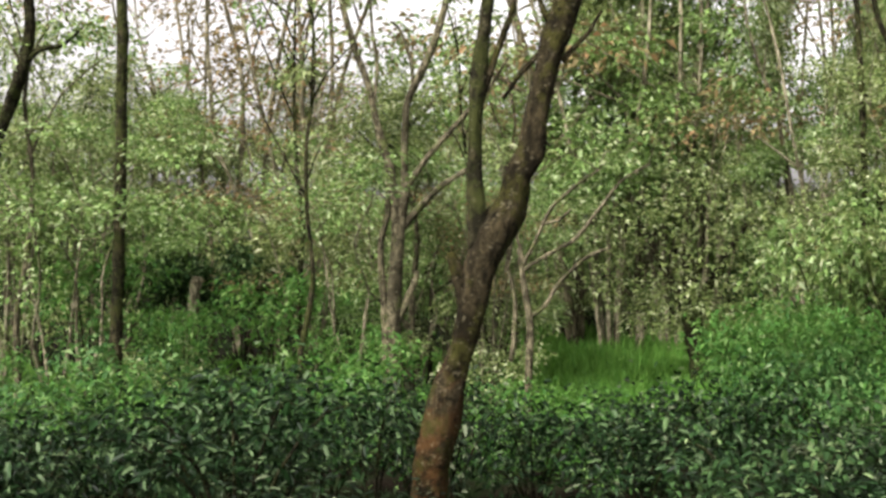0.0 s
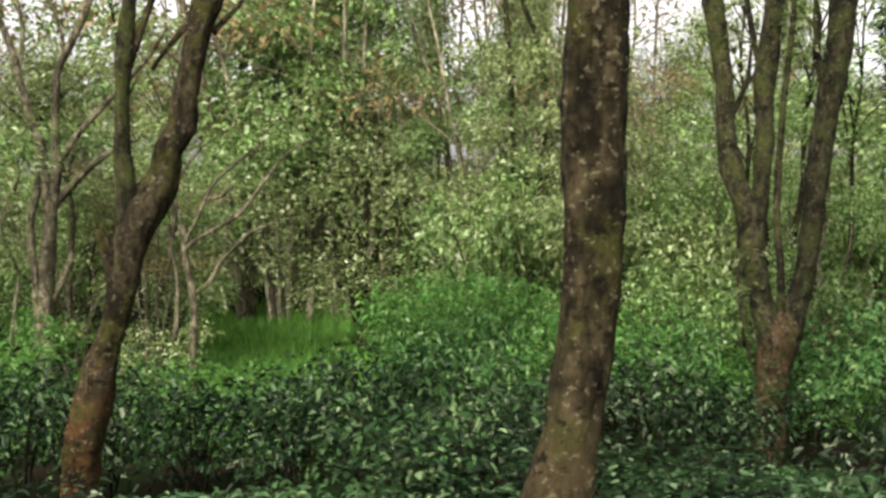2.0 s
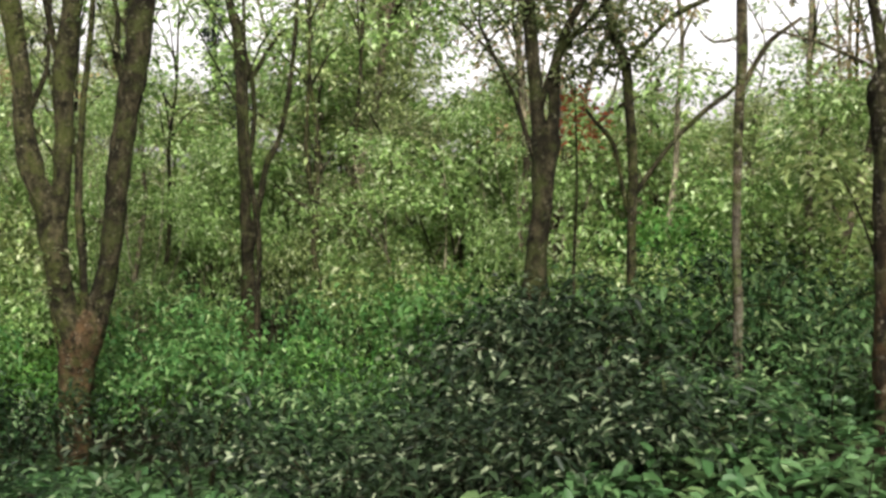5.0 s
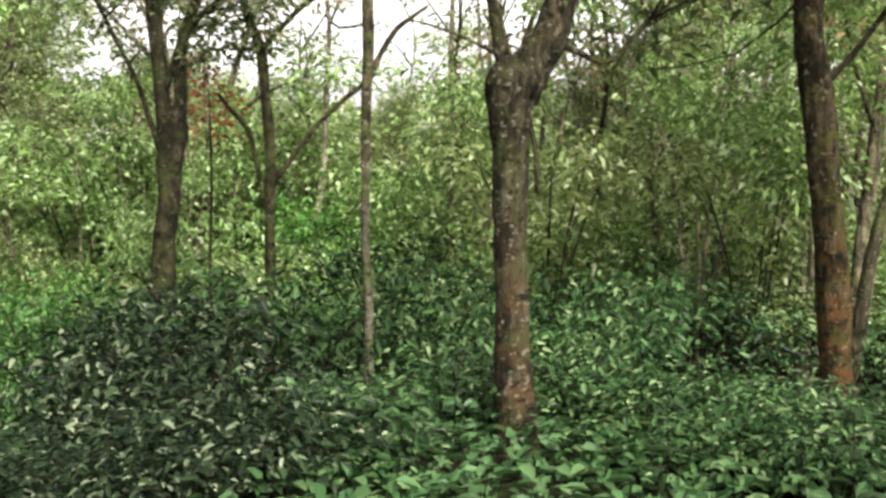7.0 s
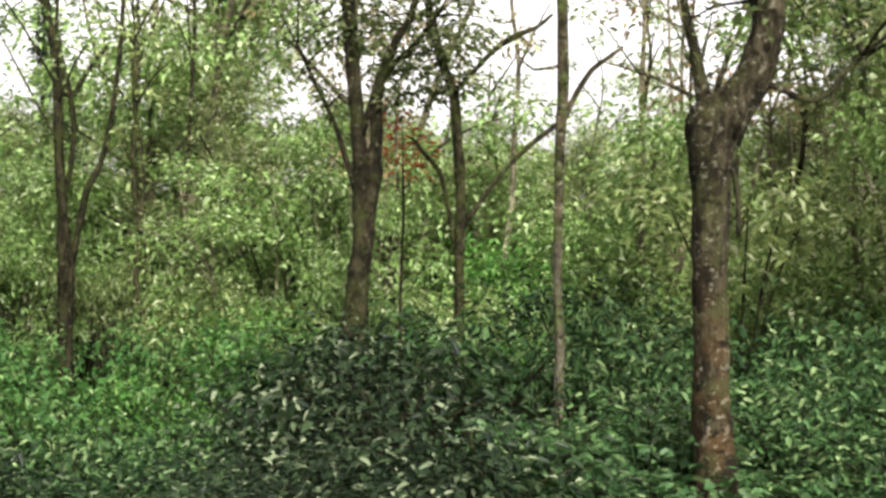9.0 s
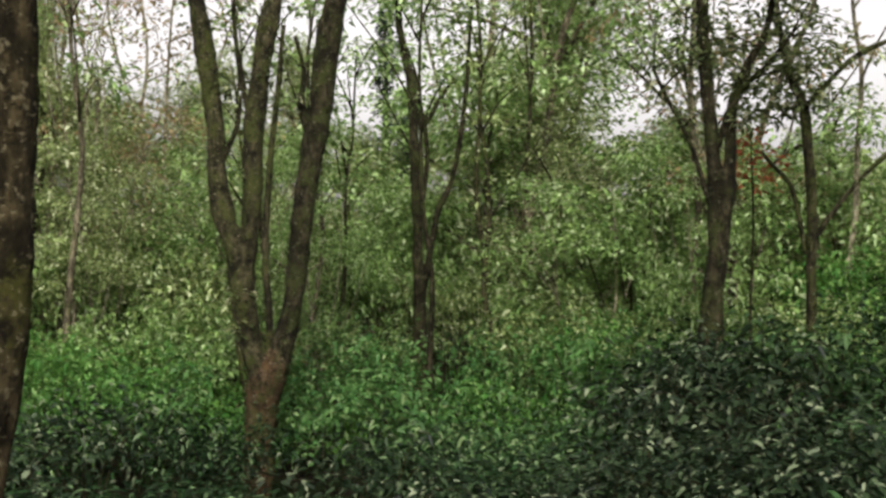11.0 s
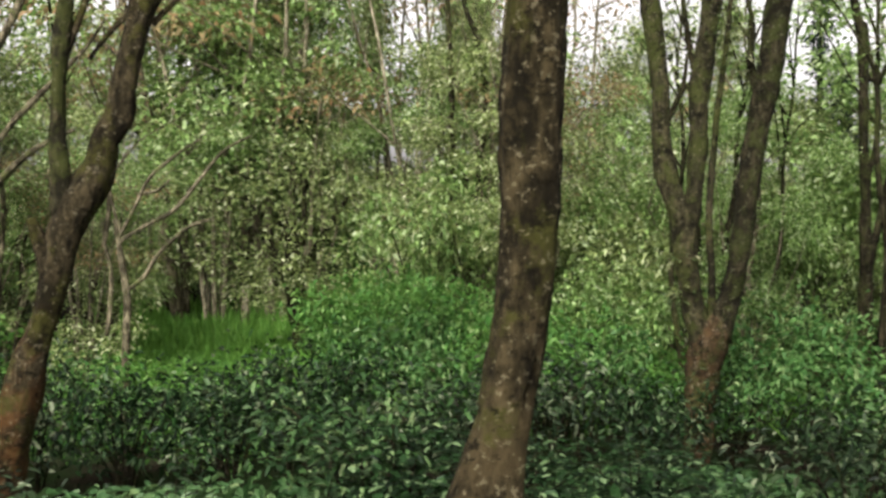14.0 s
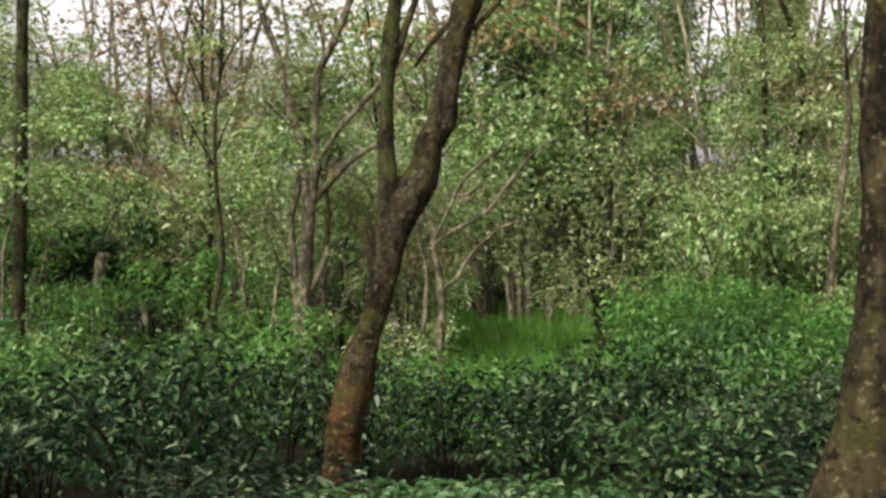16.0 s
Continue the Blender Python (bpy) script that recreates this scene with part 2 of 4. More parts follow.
    faces.append(tuple((m - 1) * sides + k for k in range(sides)))
    return verts, faces


def tubes(name, list_of_rows, material, sides=6, step=0.2, rough=0.04):
    V, Fc = [], []
    for i, rows in enumerate(list_of_rows):
        v, f = tube_data(rows, sides, step, rough, i * 3.7)
        o = len(V)
        V += v
        Fc += [tuple(k + o for k in g) for g in f]
    return mesh_from(name, V, Fc, material)


def unit(v):
    return v / (np.linalg.norm(v, axis=1, keepdims=True) + 1e-9)


def blades(name, pos, way, length, width, material, fine=True, droop=0.18, fold=0.22, tilt=0.5):
    """One mesh of many folded leaf blades that start at pos and point along way."""
    n = len(pos)
    d = unit(way)
    up = unit(np.array([0, 0, 1.0]) + tilt * rng.normal(size=(n, 3)))
    s = unit(np.cross(d, up))
    u = np.cross(s, d)
    L, W = length[:, None], width[:, None]
    dr = np.zeros((n, 3))
    dr[:, 2] = -droop * length
    if fine:
        v = [pos, pos + d * L * 0.28 + s * W * 0.46 + u * W * fold, pos + d * L * 0.68 + s * W * 0.40 + u * W * fold + dr * 0.45, pos + d * L + dr,
             pos + d * L * 0.68 - s * W * 0.40 + u * W * fold + dr * 0.45, pos + d * L * 0.28 - s * W * 0.46 + u * W * fold]
        idx = np.array([[0, 1, 2, 3], [0, 3, 4, 5]])
        k = 6
    else:
        v = [pos, pos + d * L * 0.5 + s * W * 0.5 + u * W * fold, pos + d * L + dr, pos + d * L * 0.5 - s * W * 0.5 + u * W * fold]
        idx = np.array([[0, 1, 2], [0, 2, 3]])
        k = 4
    V = np.stack(v, 1).reshape(-1, 3)
    Fi = (np.arange(n)[:, None, None] * k + idx[None]).reshape(-1, idx.shape[1])
    me = bpy.data.meshes.new(name)
    me.vertices.add(len(V))
    me.vertices.foreach_set("co", V.ravel())
    me.loops.add(Fi.size)
    me.loops.foreach_set("vertex_index", Fi.ravel().astype(np.int32))
    me.polygons.add(len(Fi))
    me.polygons.foreach_set("loop_start", np.arange(0, Fi.size, Fi.shape[1], dtype=np.int32))
    me.update(calc_edges=True)
    me.materials.append(material)
    return me


def clumps(centres, radii, per, flat=0.7):
    """Leaf starts spread through ellipsoid clumps, with ways that point outward."""
    P, D = [], []
    for c, r in zip(centres, radii):
        w = unit(rng.normal(size=(per, 3)))
        q = w * (rng.random((per, 1)) ** 0.45) * r
        q[:, 2] *= flat
        P.append(np.array(c) + q)
        D.append(w * [1, 1, 0.3] + rng.normal(size=(per, 3)) * [0.6, 0.6, 0.25] + [0, 0, -0.1])
    return np.concatenate(P), np.concatenate(D)


def crown(name, centres, radii, per, size, material, parent, label="", fine=False, flat=0.7, slim=0.45):
    p, d = clumps(centres, radii, per, flat)
    L = size * rng.uniform(0.6, 1.3, len(p))
    return part(name, blades(name, p, d, L, L * slim * rng.uniform(0.8, 1.2, len(p)), material, fine), parent, label)


def twig_rows(start, ends, r0):
    out = []
    for e in ends:
        s, e = np.array(start, float), np.array(e, float)
        m = (s + e) / 2 + rng.normal(size=3) * 0.08 * np.linalg.norm(e - s) + [0, 0, 0.05]
        out.append([(*s, r0), (*m, r0 * 0.6), (*e, r0 * 0.25)])
    return out


# ---- ground ----
def ground():
    half = np.concatenate([np.arange(0, 24, 0.4), np.geomspace(24, 420, 26)])
    ax = np.concatenate([-half[:0:-1], half])
    n = len(ax)
    V = [(x + 4, y + 6, gz(x + 4, y + 6)) for y in ax for x in ax]
    Fc = [(j * n + i, j * n + i + 1, (j + 1) * n + i + 1, (j + 1) * n + i) for j in range(n - 1) for i in range(n - 1)]
    return tagged(new("ground", mesh_from("ground", V, Fc, SOIL)), "dark brown soil with leaf litter and low green weeds", "ground", kind="structure")


ground()

# ---- the trees that stand singly ----


def single_tree(name, label, bark_mat, rows, leaf_mat=None, leaves=(), leaf_size=0.13, per=160, sides=14, group="", leaf_label="", category="tree"):
    """rows: part name and its course (x, y, z, radius); the first row is the trunk, sunk to the ground. leaves: clumps (x, y, z, radius)."""
    first = rows[0][1][0]
    base = (first[0], first[1], min(gz(first[0], first[1]), first[2]))
    t = thing(name, base, label, category, group)
    b = np.array(base)

    def local(course):
        return [(p[0] - b[0], p[1] - b[1], p[2] - b[2], p[3]) for p in course]
    ends, trunk = [], None
    for i, (pname, course, *own) in enumerate(rows):
        c = local(course)
        if i == 0 and c[0][2] > 0.02:
            c = [(c[0][0], c[0][1], -0.12, c[0][3] * 1.35), (c[0][0], c[0][1], min(0.12, c[0][2] * 0.4), c[0][3] * 1.12)] + c
        elif i == 0:
            c = [(c[0][0], c[0][1], -0.12, c[0][3] * 1.4)] + c
        v, f = tube_data(c, sides if i == 0 else max(8, sides - 4), 0.08, 0.13, i * 5.1 + base[0])
        made = part(pname, mesh_from(pname, v, f, own[0] if own else bark_mat), t if i == 0 or pname == "limb" else trunk)
        trunk = made if i == 0 else trunk
        ends += [q[:3] for q in spline(c, 0.3)[2 if i else 6:]]
    if leaves:
        cs = [np.array(q[:3]) - b for q in leaves]
        tw = []
        for c in cs:
            e = min(ends, key=lambda p: np.linalg.norm(p - c))
            tw += twig_rows(e, [c + rng.normal(size=3) * 0.15, c + rng.normal(size=3) * 0.3], 0.011)
        tagged(part("twig_work", tubes("twig_work", tw, bark_mat, 5, 0.3), t), kind="stuff")
        crown("crown", cs, [q[3] for q in leaves], per, leaf_size, leaf_mat, t, leaf_label)
    return t


def high_crown(x, y, z, spread, n, seed):
    """Clumps of a crown round (x, y, z)."""
    g = np.random.default_rng(seed)
    return [(x + g.normal() * spread, y + g.normal() * spread, z + g.normal() * spread * 0.5, g.uniform(0.4, 0.8)) for _ in range(n)]


single_tree("forked_tree", "leaning forked tree with orange-stained brown trunk and broken stub", BARK_ORANGE, [
    ("trunk", [(-0.14, 8.7, -0.49, 0.15), (-0.09, 8.7, -0.22, 0.142), (-0.04, 8.7, 0.05, 0.146), (0.02, 8.7, 0.37, 0.134), (0.1, 8.7, 0.59, 0.113), (0.19, 8.7, 0.86, 0.105), (0.25, 8.7, 1.13, 0.122), (0.31, 8.7, 1.4, 0.146), (0.4, 8.7, 1.67, 0.166), (0.54, 8.7, 1.85, 0.137), (0.6, 8.7, 2.12, 0.117), (0.7, 8.7, 2.3, 0.109), (0.76, 8.7, 2.61, 0.101), (0.84, 8.7, 2.96, 0.096), (0.91, 8.7, 3.23, 0.112), (1, 8.7, 3.5, 0.108), (1.12, 8.7, 4.03, 0.096), (1.25, 8.7, 5.35, 0.072), (1.34, 8.7, 7, 0.04)]),
    ("limb", [(0.3, 8.7, 1.54, 0.093), (0.28, 8.7, 1.9, 0.077), (0.26, 8.7, 2.17, 0.06), (0.27, 8.7, 2.61, 0.06), (0.29, 8.7, 2.83, 0.068), (0.31, 8.7, 3.06, 0.06), (0.36, 8.7, 3.41, 0.056), (0.37, 8.7, 3.77, 0.048), (0.32, 8.7, 5.7, 0.028)], BARK_MOSSY),
    ("broken_stub", [(0.24, 8.7, 1.09, 0.113), (0.16, 8.7, 1.25, 0.073), (0.1, 8.7, 1.4, 0.055), (0.06, 8.7, 1.51, 0.036)]),
    ("branch_knob", [(0.46, 8.7, 1.71, 0.101), (0.38, 8.7, 1.78, 0.073), (0.36, 8.7, 1.83, 0.044)]),
    ("branch", [(0.29, 8.7, 2.66, 0.032), (0.4, 8.7, 2.97, 0.03), (0.49, 8.7, 3.23, 0.028), (0.56, 8.7, 3.41, 0.024), (0.62, 8.7, 3.76, 0.016)]),
    ("branch", [(0.84, 8.7, 3.14, 0.024), (0.71, 8.7, 3.01, 0.023), (0.6, 8.7, 2.88, 0.018), (0.49, 8.7, 2.72, 0.016)]),
    ("branch", [(0.96, 8.7, 3.01, 0.026), (1.03, 8.7, 3.1, 0.023), (1.16, 8.7, 3.23, 0.018), (1.27, 8.7, 3.41, 0.014)]),
    ("branch", [(0.91, 8.7, 3.23, 0.024), (0.81, 8.7, 3.41, 0.023), (0.74, 8.7, 3.63, 0.016)]),
], LEAF_TREE, high_crown(0.9, 8.8, 6.0, 0.8, 6, 1), 0.13, 150)

single_tree("thick_tree", "thick mottled brown tree trunk with moss and lichen", BARK_MOTTLED, [
    ("trunk", [(1.56, 3.39, 0.1, 0.20), (1.58, 3.38, 0.55, 0.155), (1.61, 3.37, 0.78, 0.119), (1.64, 3.36, 0.95, 0.100), (1.67, 3.36, 1.13, 0.093), (1.69, 3.35, 1.3, 0.092), (1.7, 3.35, 1.48, 0.096),
               (1.71, 3.35, 1.67, 0.098), (1.72, 3.35, 2.03, 0.102), (1.735, 3.34, 2.45, 0.106), (1.74, 3.34, 3.4, 0.10), (1.8, 3.3, 5.0, 0.08), (1.85, 3.3, 6.5, 0.05)]),
    ("limb", [(1.75, 3.33, 3.7, 0.06), (2.1, 3.4, 4.4, 0.045), (2.5, 3.5, 5.4, 0.025)]),
    ("limb", [(1.77, 3.32, 4.3, 0.05), (1.4, 3.2, 5.0, 0.04), (1.1, 3.3, 6.0, 0.02)]),
], LEAF_TREE, high_crown(1.8, 3.4, 6.6, 0.7, 5, 2), 0.13, 150, sides=20)

single_tree("branching_tree", "thin grey tree with spreading bare branches", BARK_TAN, [
    ("trunk", [(-0.83, 17.5, -0.68, 0.139), (-0.8, 17.5, 0.23, 0.123), (-0.76, 17.5, 0.95, 0.115), (-0.7, 17.5, 1.68, 0.107)]),
    ("limb", [(-0.71, 17.5, 1.59, 0.092), (-0.83, 17.5, 2.58, 0.073), (-1.01, 17.5, 3.21, 0.061), (-1.18, 17.5, 3.93, 0.057), (-1.36, 17.5, 4.46, 0.054), (-1.52, 17.5, 5, 0.049), (-1.62, 17.5, 5.45, 0.046), (-1.88, 17.5, 6.6, 0.015)]),
    ("limb", [(-0.7, 17.5, 1.5, 0.099), (-0.6, 17.5, 2.22, 0.076), (-0.6, 17.5, 2.94, 0.061), (-0.54, 17.5, 3.65, 0.061), (-0.33, 17.5, 4.1, 0.061), (-0.1, 17.5, 4.63, 0.061), (0.08, 17.5, 5.26, 0.054), (0.27, 17.5, 6.33, 0.019)]),
    ("limb", [(-0.58, 17.5, 2.26, 0.054), (-0.25, 17.5, 2.75, 0.046), (0.07, 17.5, 3.11, 0.046), (0.43, 17.5, 3.51, 0.042), (0.79, 17.5, 3.91, 0.031), (1.07, 17.5, 4.36, 0.019)]),
    ("limb", [(-0.68, 17.5, 1.59, 0.061), (-0.34, 17.5, 1.99, 0.054), (-0.07, 17.5, 2.26, 0.05), (0.34, 17.5, 2.53, 0.042), (0.61, 17.5, 2.66, 0.031)]),
    ("limb", [(-0.73, 17.5, 0.14, 0.069), (-0.56, 17.5, 0.55, 0.061), (-0.44, 17.5, 0.77, 0.05), (-0.41, 17.5, 0.95, 0.035)]),
    ("limb", [(-0.91, 17.5, -0.49, 0.069), (-0.94, 17.5, 0.41, 0.061), (-0.99, 17.5, 1.32, 0.058), (-0.88, 17.5, 1.86, 0.05), (-0.89, 17.5, 2.4, 0.031)]),
    ("branch", [(-1.1, 17.5, 3.57, 0.034), (-1.02, 17.5, 4.19, 0.031), (-1.1, 17.5, 4.82, 0.026), (-1.13, 17.5, 5.44, 0.015)]),
    ("branch", [(-0.47, 17.5, 3.79, 0.034), (-0.48, 17.5, 4.28, 0.031), (-0.68, 17.5, 4.82, 0.026), (-0.82, 17.5, 4.91, 0.015)]),
], LEAF_OLIVE, [(-1.7, 17.5, 6.1, 0.400), (0.3, 17.5, 6.0, 0.400), (0.9, 17.5, 4.4, 0.350), (-1.2, 17.4, 5.3, 0.300), (0.5, 17.5, 4.8, 0.300), (0.95, 17.4, 2.8, 0.400), (0.2, 17.5, 5.4, 0.300)], 0.14, 60)

single_tree("pale_branch_tree", "small tree of pale crooked spreading branches", BARK_TAN, [
    ("trunk", [(1.24, 15.9, -0.46, 0.055), (1.26, 15.9, 0.2, 0.055), (1.18, 15.9, 0.85, 0.044), (1.1, 15.9, 1.35, 0.027)]),
    ("limb", [(0.99, 15.9, -0.3, 0.038), (1.05, 15.9, 0.53, 0.033), (0.95, 15.9, 1.02, 0.027)]),
    ("limb", [(1.28, 15.9, 0.36, 0.036), (1.49, 15.9, 0.52, 0.033), (1.69, 15.9, 0.85, 0.030), (2.1, 15.9, 1.22, 0.027), (2.43, 15.9, 1.34, 0.019)]),
    ("limb", [(1.16, 15.9, 1.02, 0.036), (1.36, 15.9, 1.16, 0.033), (1.69, 15.9, 1.34, 0.033), (1.94, 15.9, 1.5, 0.033), (2.27, 15.9, 1.91, 0.030), (2.6, 15.9, 2.32, 0.024), (3.01, 15.9, 2.56, 0.017)]),
    ("limb", [(1.16, 15.9, 1.1, 0.030), (1.37, 15.9, 1.51, 0.027), (1.57, 15.9, 1.92, 0.030), (1.78, 15.9, 2.12, 0.030), (2.02, 15.9, 2.32, 0.024), (2.27, 15.9, 2.48, 0.017)]),
    ("branch", [(1.49, 15.9, 1.71, 0.024), (1.69, 15.9, 1.75, 0.022), (1.86, 15.9, 1.91, 0.017)]),
    ("branch", [(1.2, 15.9, 1.1, 0.024), (1.08, 15.9, 1.51, 0.022), (1, 15.9, 2, 0.013)]),
], LEAF_OLIVE, [(2.5, 15.9, 2.7, 0.35), (3.1, 15.8, 3.1, 0.35), (0.9, 16, 2.7, 0.35), (2.1, 15.8, 3.2, 0.35)], 0.11, 45)

single_tree("stump_sprout_tree", "tree with mossy stems sprouting from an old cut trunk", BARK_STUMP, [
    ("trunk", [(7.32, 10.91, -1.95, 0.183), (7.36, 10.89, -1.27, 0.17), (7.4, 10.87, -0.59, 0.188), (7.45, 10.85, -0.18, 0.206), (7.5, 10.82, 0.06, 0.224), (7.57, 10.78, 0.24, 0.169), (7.62, 10.76, 0.36, 0.078)]),
    ("limb", [(7.57, 10.78, 0.06, 0.151), (7.64, 10.75, 0.36, 0.14), (7.72, 10.71, 0.76, 0.124), (7.8, 10.67, 1.43, 0.127), (7.86, 10.64, 2.1, 0.135), (7.96, 10.59, 2.76, 0.138), (8.05, 10.54, 3.43, 0.144), (8.13, 10.5, 4.08, 0.143), (8.27, 10.43, 5.07, 0.125), (8.48, 10.32, 7.33, 0.065)], BARK_DARK),
    ("limb", [(7.41, 10.87, -0.01, 0.133), (7.32, 10.91, 0.36, 0.14), (7.24, 10.95, 0.84, 0.139), (7.18, 10.98, 1.44, 0.151), (7.02, 11.06, 1.91, 0.132), (6.95, 11.1, 2.45, 0.114), (6.92, 11.11, 2.98, 0.108), (6.84, 11.15, 3.64, 0.113), (6.79, 11.18, 4.1, 0.108), (6.64, 11.25, 5.09, 0.089), (6.49, 11.33, 7.04, 0.048)], BARK_MOSSY),
    ("limb", [(7.22, 10.96, 1.24, 0.114), (7.29, 10.92, 1.77, 0.108), (7.32, 10.91, 2.31, 0.112), (7.32, 10.91, 2.97, 0.12), (7.39, 10.88, 3.57, 0.12), (7.46, 10.84, 4.09, 0.12), (7.59, 10.78, 5.01, 0.095), (7.72, 10.71, 7.02, 0.041)], BARK_MOSSY),
    ("branch", [(7.5, 10.82, 0.23, 0.051), (7.48, 10.83, 0.9, 0.045), (7.45, 10.85, 1.44, 0.042), (7.46, 10.84, 1.97, 0.039), (7.51, 10.81, 2.77, 0.039), (7.58, 10.78, 3.43, 0.033), (7.64, 10.75, 4.22, 0.027)], BARK_MOSSY),
    ("branch", [(7.3, 10.92, 3.04, 0.045), (7.22, 10.96, 3.44, 0.036), (7.14, 11, 3.97, 0.03), (7.11, 11.02, 4.49, 0.024)], BARK_DARK),
    ("branch", [(7.94, 10.6, 2.83, 0.072), (7.87, 10.63, 3.1, 0.06), (7.83, 10.65, 3.3, 0.042), (7.85, 10.64, 3.69, 0.03), (7.76, 10.69, 4.09, 0.024)], BARK_DARK),
    ("branch", [(6.95, 11.1, 2.51, 0.042), (7.05, 11.05, 2.71, 0.036), (7.16, 10.99, 3.04, 0.027), (7.19, 10.98, 3.37, 0.018)], BARK_DARK),
], LEAF_DARK, high_crown(7.5, 10.9, 6.3, 0.9, 5, 3) + high_crown(7.5, 11, 4.7, 0.7, 5, 23) + [(7.1, 11.1, 3.5, 0.25), (7.6, 10.8, 3.7, 0.3), (7.75, 10.7, 3.3, 0.22), (7.2, 11.0, 1.0, 0.18), (7.15, 11.0, 0.6, 0.2)], 0.10, 70)

single_tree("slender_tree", "slender dark tree with upward forking stems", BARK_DARK, [
    ("trunk", [(12.59, 14.11, -0.71, 0.119), (12.61, 14.1, -0.23, 0.119), (12.61, 14.1, 0.52, 0.11), (12.59, 14.11, 1, 0.102)]),
    ("limb", [(12.59, 14.11, 0.81, 0.094), (12.56, 14.12, 1.84, 0.085), (12.52, 14.14, 2.59, 0.08), (12.49, 14.16, 3.52, 0.084), (12.46, 14.17, 4.27, 0.084), (12.34, 14.23, 4.82, 0.076), (12.24, 14.28, 5.56, 0.058), (12.12, 14.34, 7.4, 0.025)]),
    ("limb", [(12.62, 14.09, 0.62, 0.077), (12.74, 14.03, 1.28, 0.059), (12.89, 13.95, 2.12, 0.055), (13.08, 13.86, 2.58, 0.05), (13.2, 13.8, 3.14, 0.046), (13.28, 13.75, 3.79, 0.042), (13.34, 13.72, 4.44, 0.038), (13.37, 13.71, 4.99, 0.033), (13.42, 13.68, 6.1, 0.017)]),
    ("branch", [(12.56, 14.12, 1.94, 0.047), (12.7, 14.05, 2.78, 0.042), (12.67, 14.06, 3.52, 0.042), (12.54, 14.13, 4.17, 0.038), (12.49, 14.15, 4.54, 0.033)]),
    ("branch", [(12.52, 14.14, 3.71, 0.042), (12.67, 14.06, 3.61, 0.042), (12.91, 13.94, 4.07, 0.038), (13.16, 13.82, 4.44, 0.03)]),
], LEAF_TREE, high_crown(13.0, 13.8, 6.0, 0.7, 6, 4) + [(13.5, 13.6, 5.6, 0.45)], 0.14, 130)

single_tree("twin_stem_tree", "dark mossy tree with a twin upright fork", BARK_DARK, [
    ("trunk", [(8.49, 5.23, 0.43, 0.12), (8.47, 5.25, 0.75, 0.112), (8.48, 5.24, 1.07, 0.103), (8.49, 5.21, 1.53, 0.094), (8.51, 5.19, 1.98, 0.103), (8.51, 5.18, 2.17, 0.119), (8.51, 5.19, 2.3, 0.103)]),
    ("limb", [(8.5, 5.2, 2.12, 0.086), (8.48, 5.24, 2.39, 0.066), (8.47, 5.27, 2.71, 0.059), (8.45, 5.3, 3.07, 0.057), (8.44, 5.33, 3.43, 0.057), (8.43, 5.35, 5.2, 0.028)]),
    ("limb", [(8.52, 5.15, 2.12, 0.082), (8.54, 5.11, 2.39, 0.053), (8.54, 5.11, 2.71, 0.047), (8.56, 5.08, 2.93, 0.045), (8.61, 4.96, 3.25, 0.037), (8.67, 4.84, 3.52, 0.029), (8.73, 4.72, 4.41, 0.014)]),
    ("branch", [(8.55, 5.09, 2.91, 0.029), (8.61, 4.96, 3.07, 0.024), (8.68, 4.82, 3.21, 0.021), (8.75, 4.67, 3.43, 0.016)]),
    ("branch", [(8.49, 5.22, 2.46, 0.031), (8.51, 5.17, 2.66, 0.029), (8.54, 5.12, 2.84, 0.026), (8.58, 5.04, 3.07, 0.024), (8.62, 4.94, 3.3, 0.021)]),
    ("branch", [(8.47, 5.25, 1.98, 0.029), (8.43, 5.35, 2.3, 0.024), (8.39, 5.43, 2.57, 0.021), (8.34, 5.53, 2.79, 0.018), (8.29, 5.65, 3.04, 0.016), (8.26, 5.72, 3.2, 0.013)]),
], LEAF_DARK, high_crown(8.5, 5.2, 5.4, 0.7, 3, 5) + [(8.85, 4.6, 3.9, 0.3), (8.2, 5.75, 3.35, 0.28), (8.35, 5.45, 3.3, 0.3), (8.6, 5.05, 3.5, 0.3), (8.45, 5.3, 3.8, 0.35), (8.3, 5.6, 3.7, 0.3), (8.7, 4.9, 3.75, 0.28), (8.5, 5.15, 3.2, 0.25), (8.9, 4.5, 3.5, 0.25), (8.65, 4.9, 3.05, 0.22), (8.72, 4.75, 3.3, 0.25), (8.8, 4.6, 3.2, 0.2), (8.3, 5.6, 3.0, 0.22), (8.38, 5.45, 2.75, 0.2), (8.45, 5.35, 3.4, 0.25), (8.6, 5.0, 2.75, 0.16), (8.95, 4.35, 3.3, 0.22)], 0.072, 95)

single_tree("pole_tree", "very thin straight pole-like tree, pale at its foot", BARK_PALE_FOOT, [
    ("trunk", [(7.39, 2.83, 0.22, 0.033), (7.39, 2.83, 0.9, 0.029), (7.38, 2.85, 1.43, 0.029), (7.38, 2.85, 2.13, 0.031), (7.38, 2.84, 2.65, 0.036), (7.38, 2.85, 3.1, 0.036), (7.4, 2.9, 5.5, 0.025)]),
    ("branch", [(7.39, 2.84, 2.41, 0.021), (7.42, 2.76, 2.58, 0.019), (7.46, 2.68, 2.72, 0.017), (7.5, 2.6, 2.79, 0.014), (7.54, 2.51, 2.86, 0.011)]),
    ("branch", [(7.38, 2.85, 2.75, 0.012), (7.30, 3.0, 2.72, 0.01), (7.26, 3.08, 2.80, 0.006)]),
], LEAF_TREE, high_crown(7.4, 2.9, 5.4, 0.5, 3, 6), 0.12, 130)

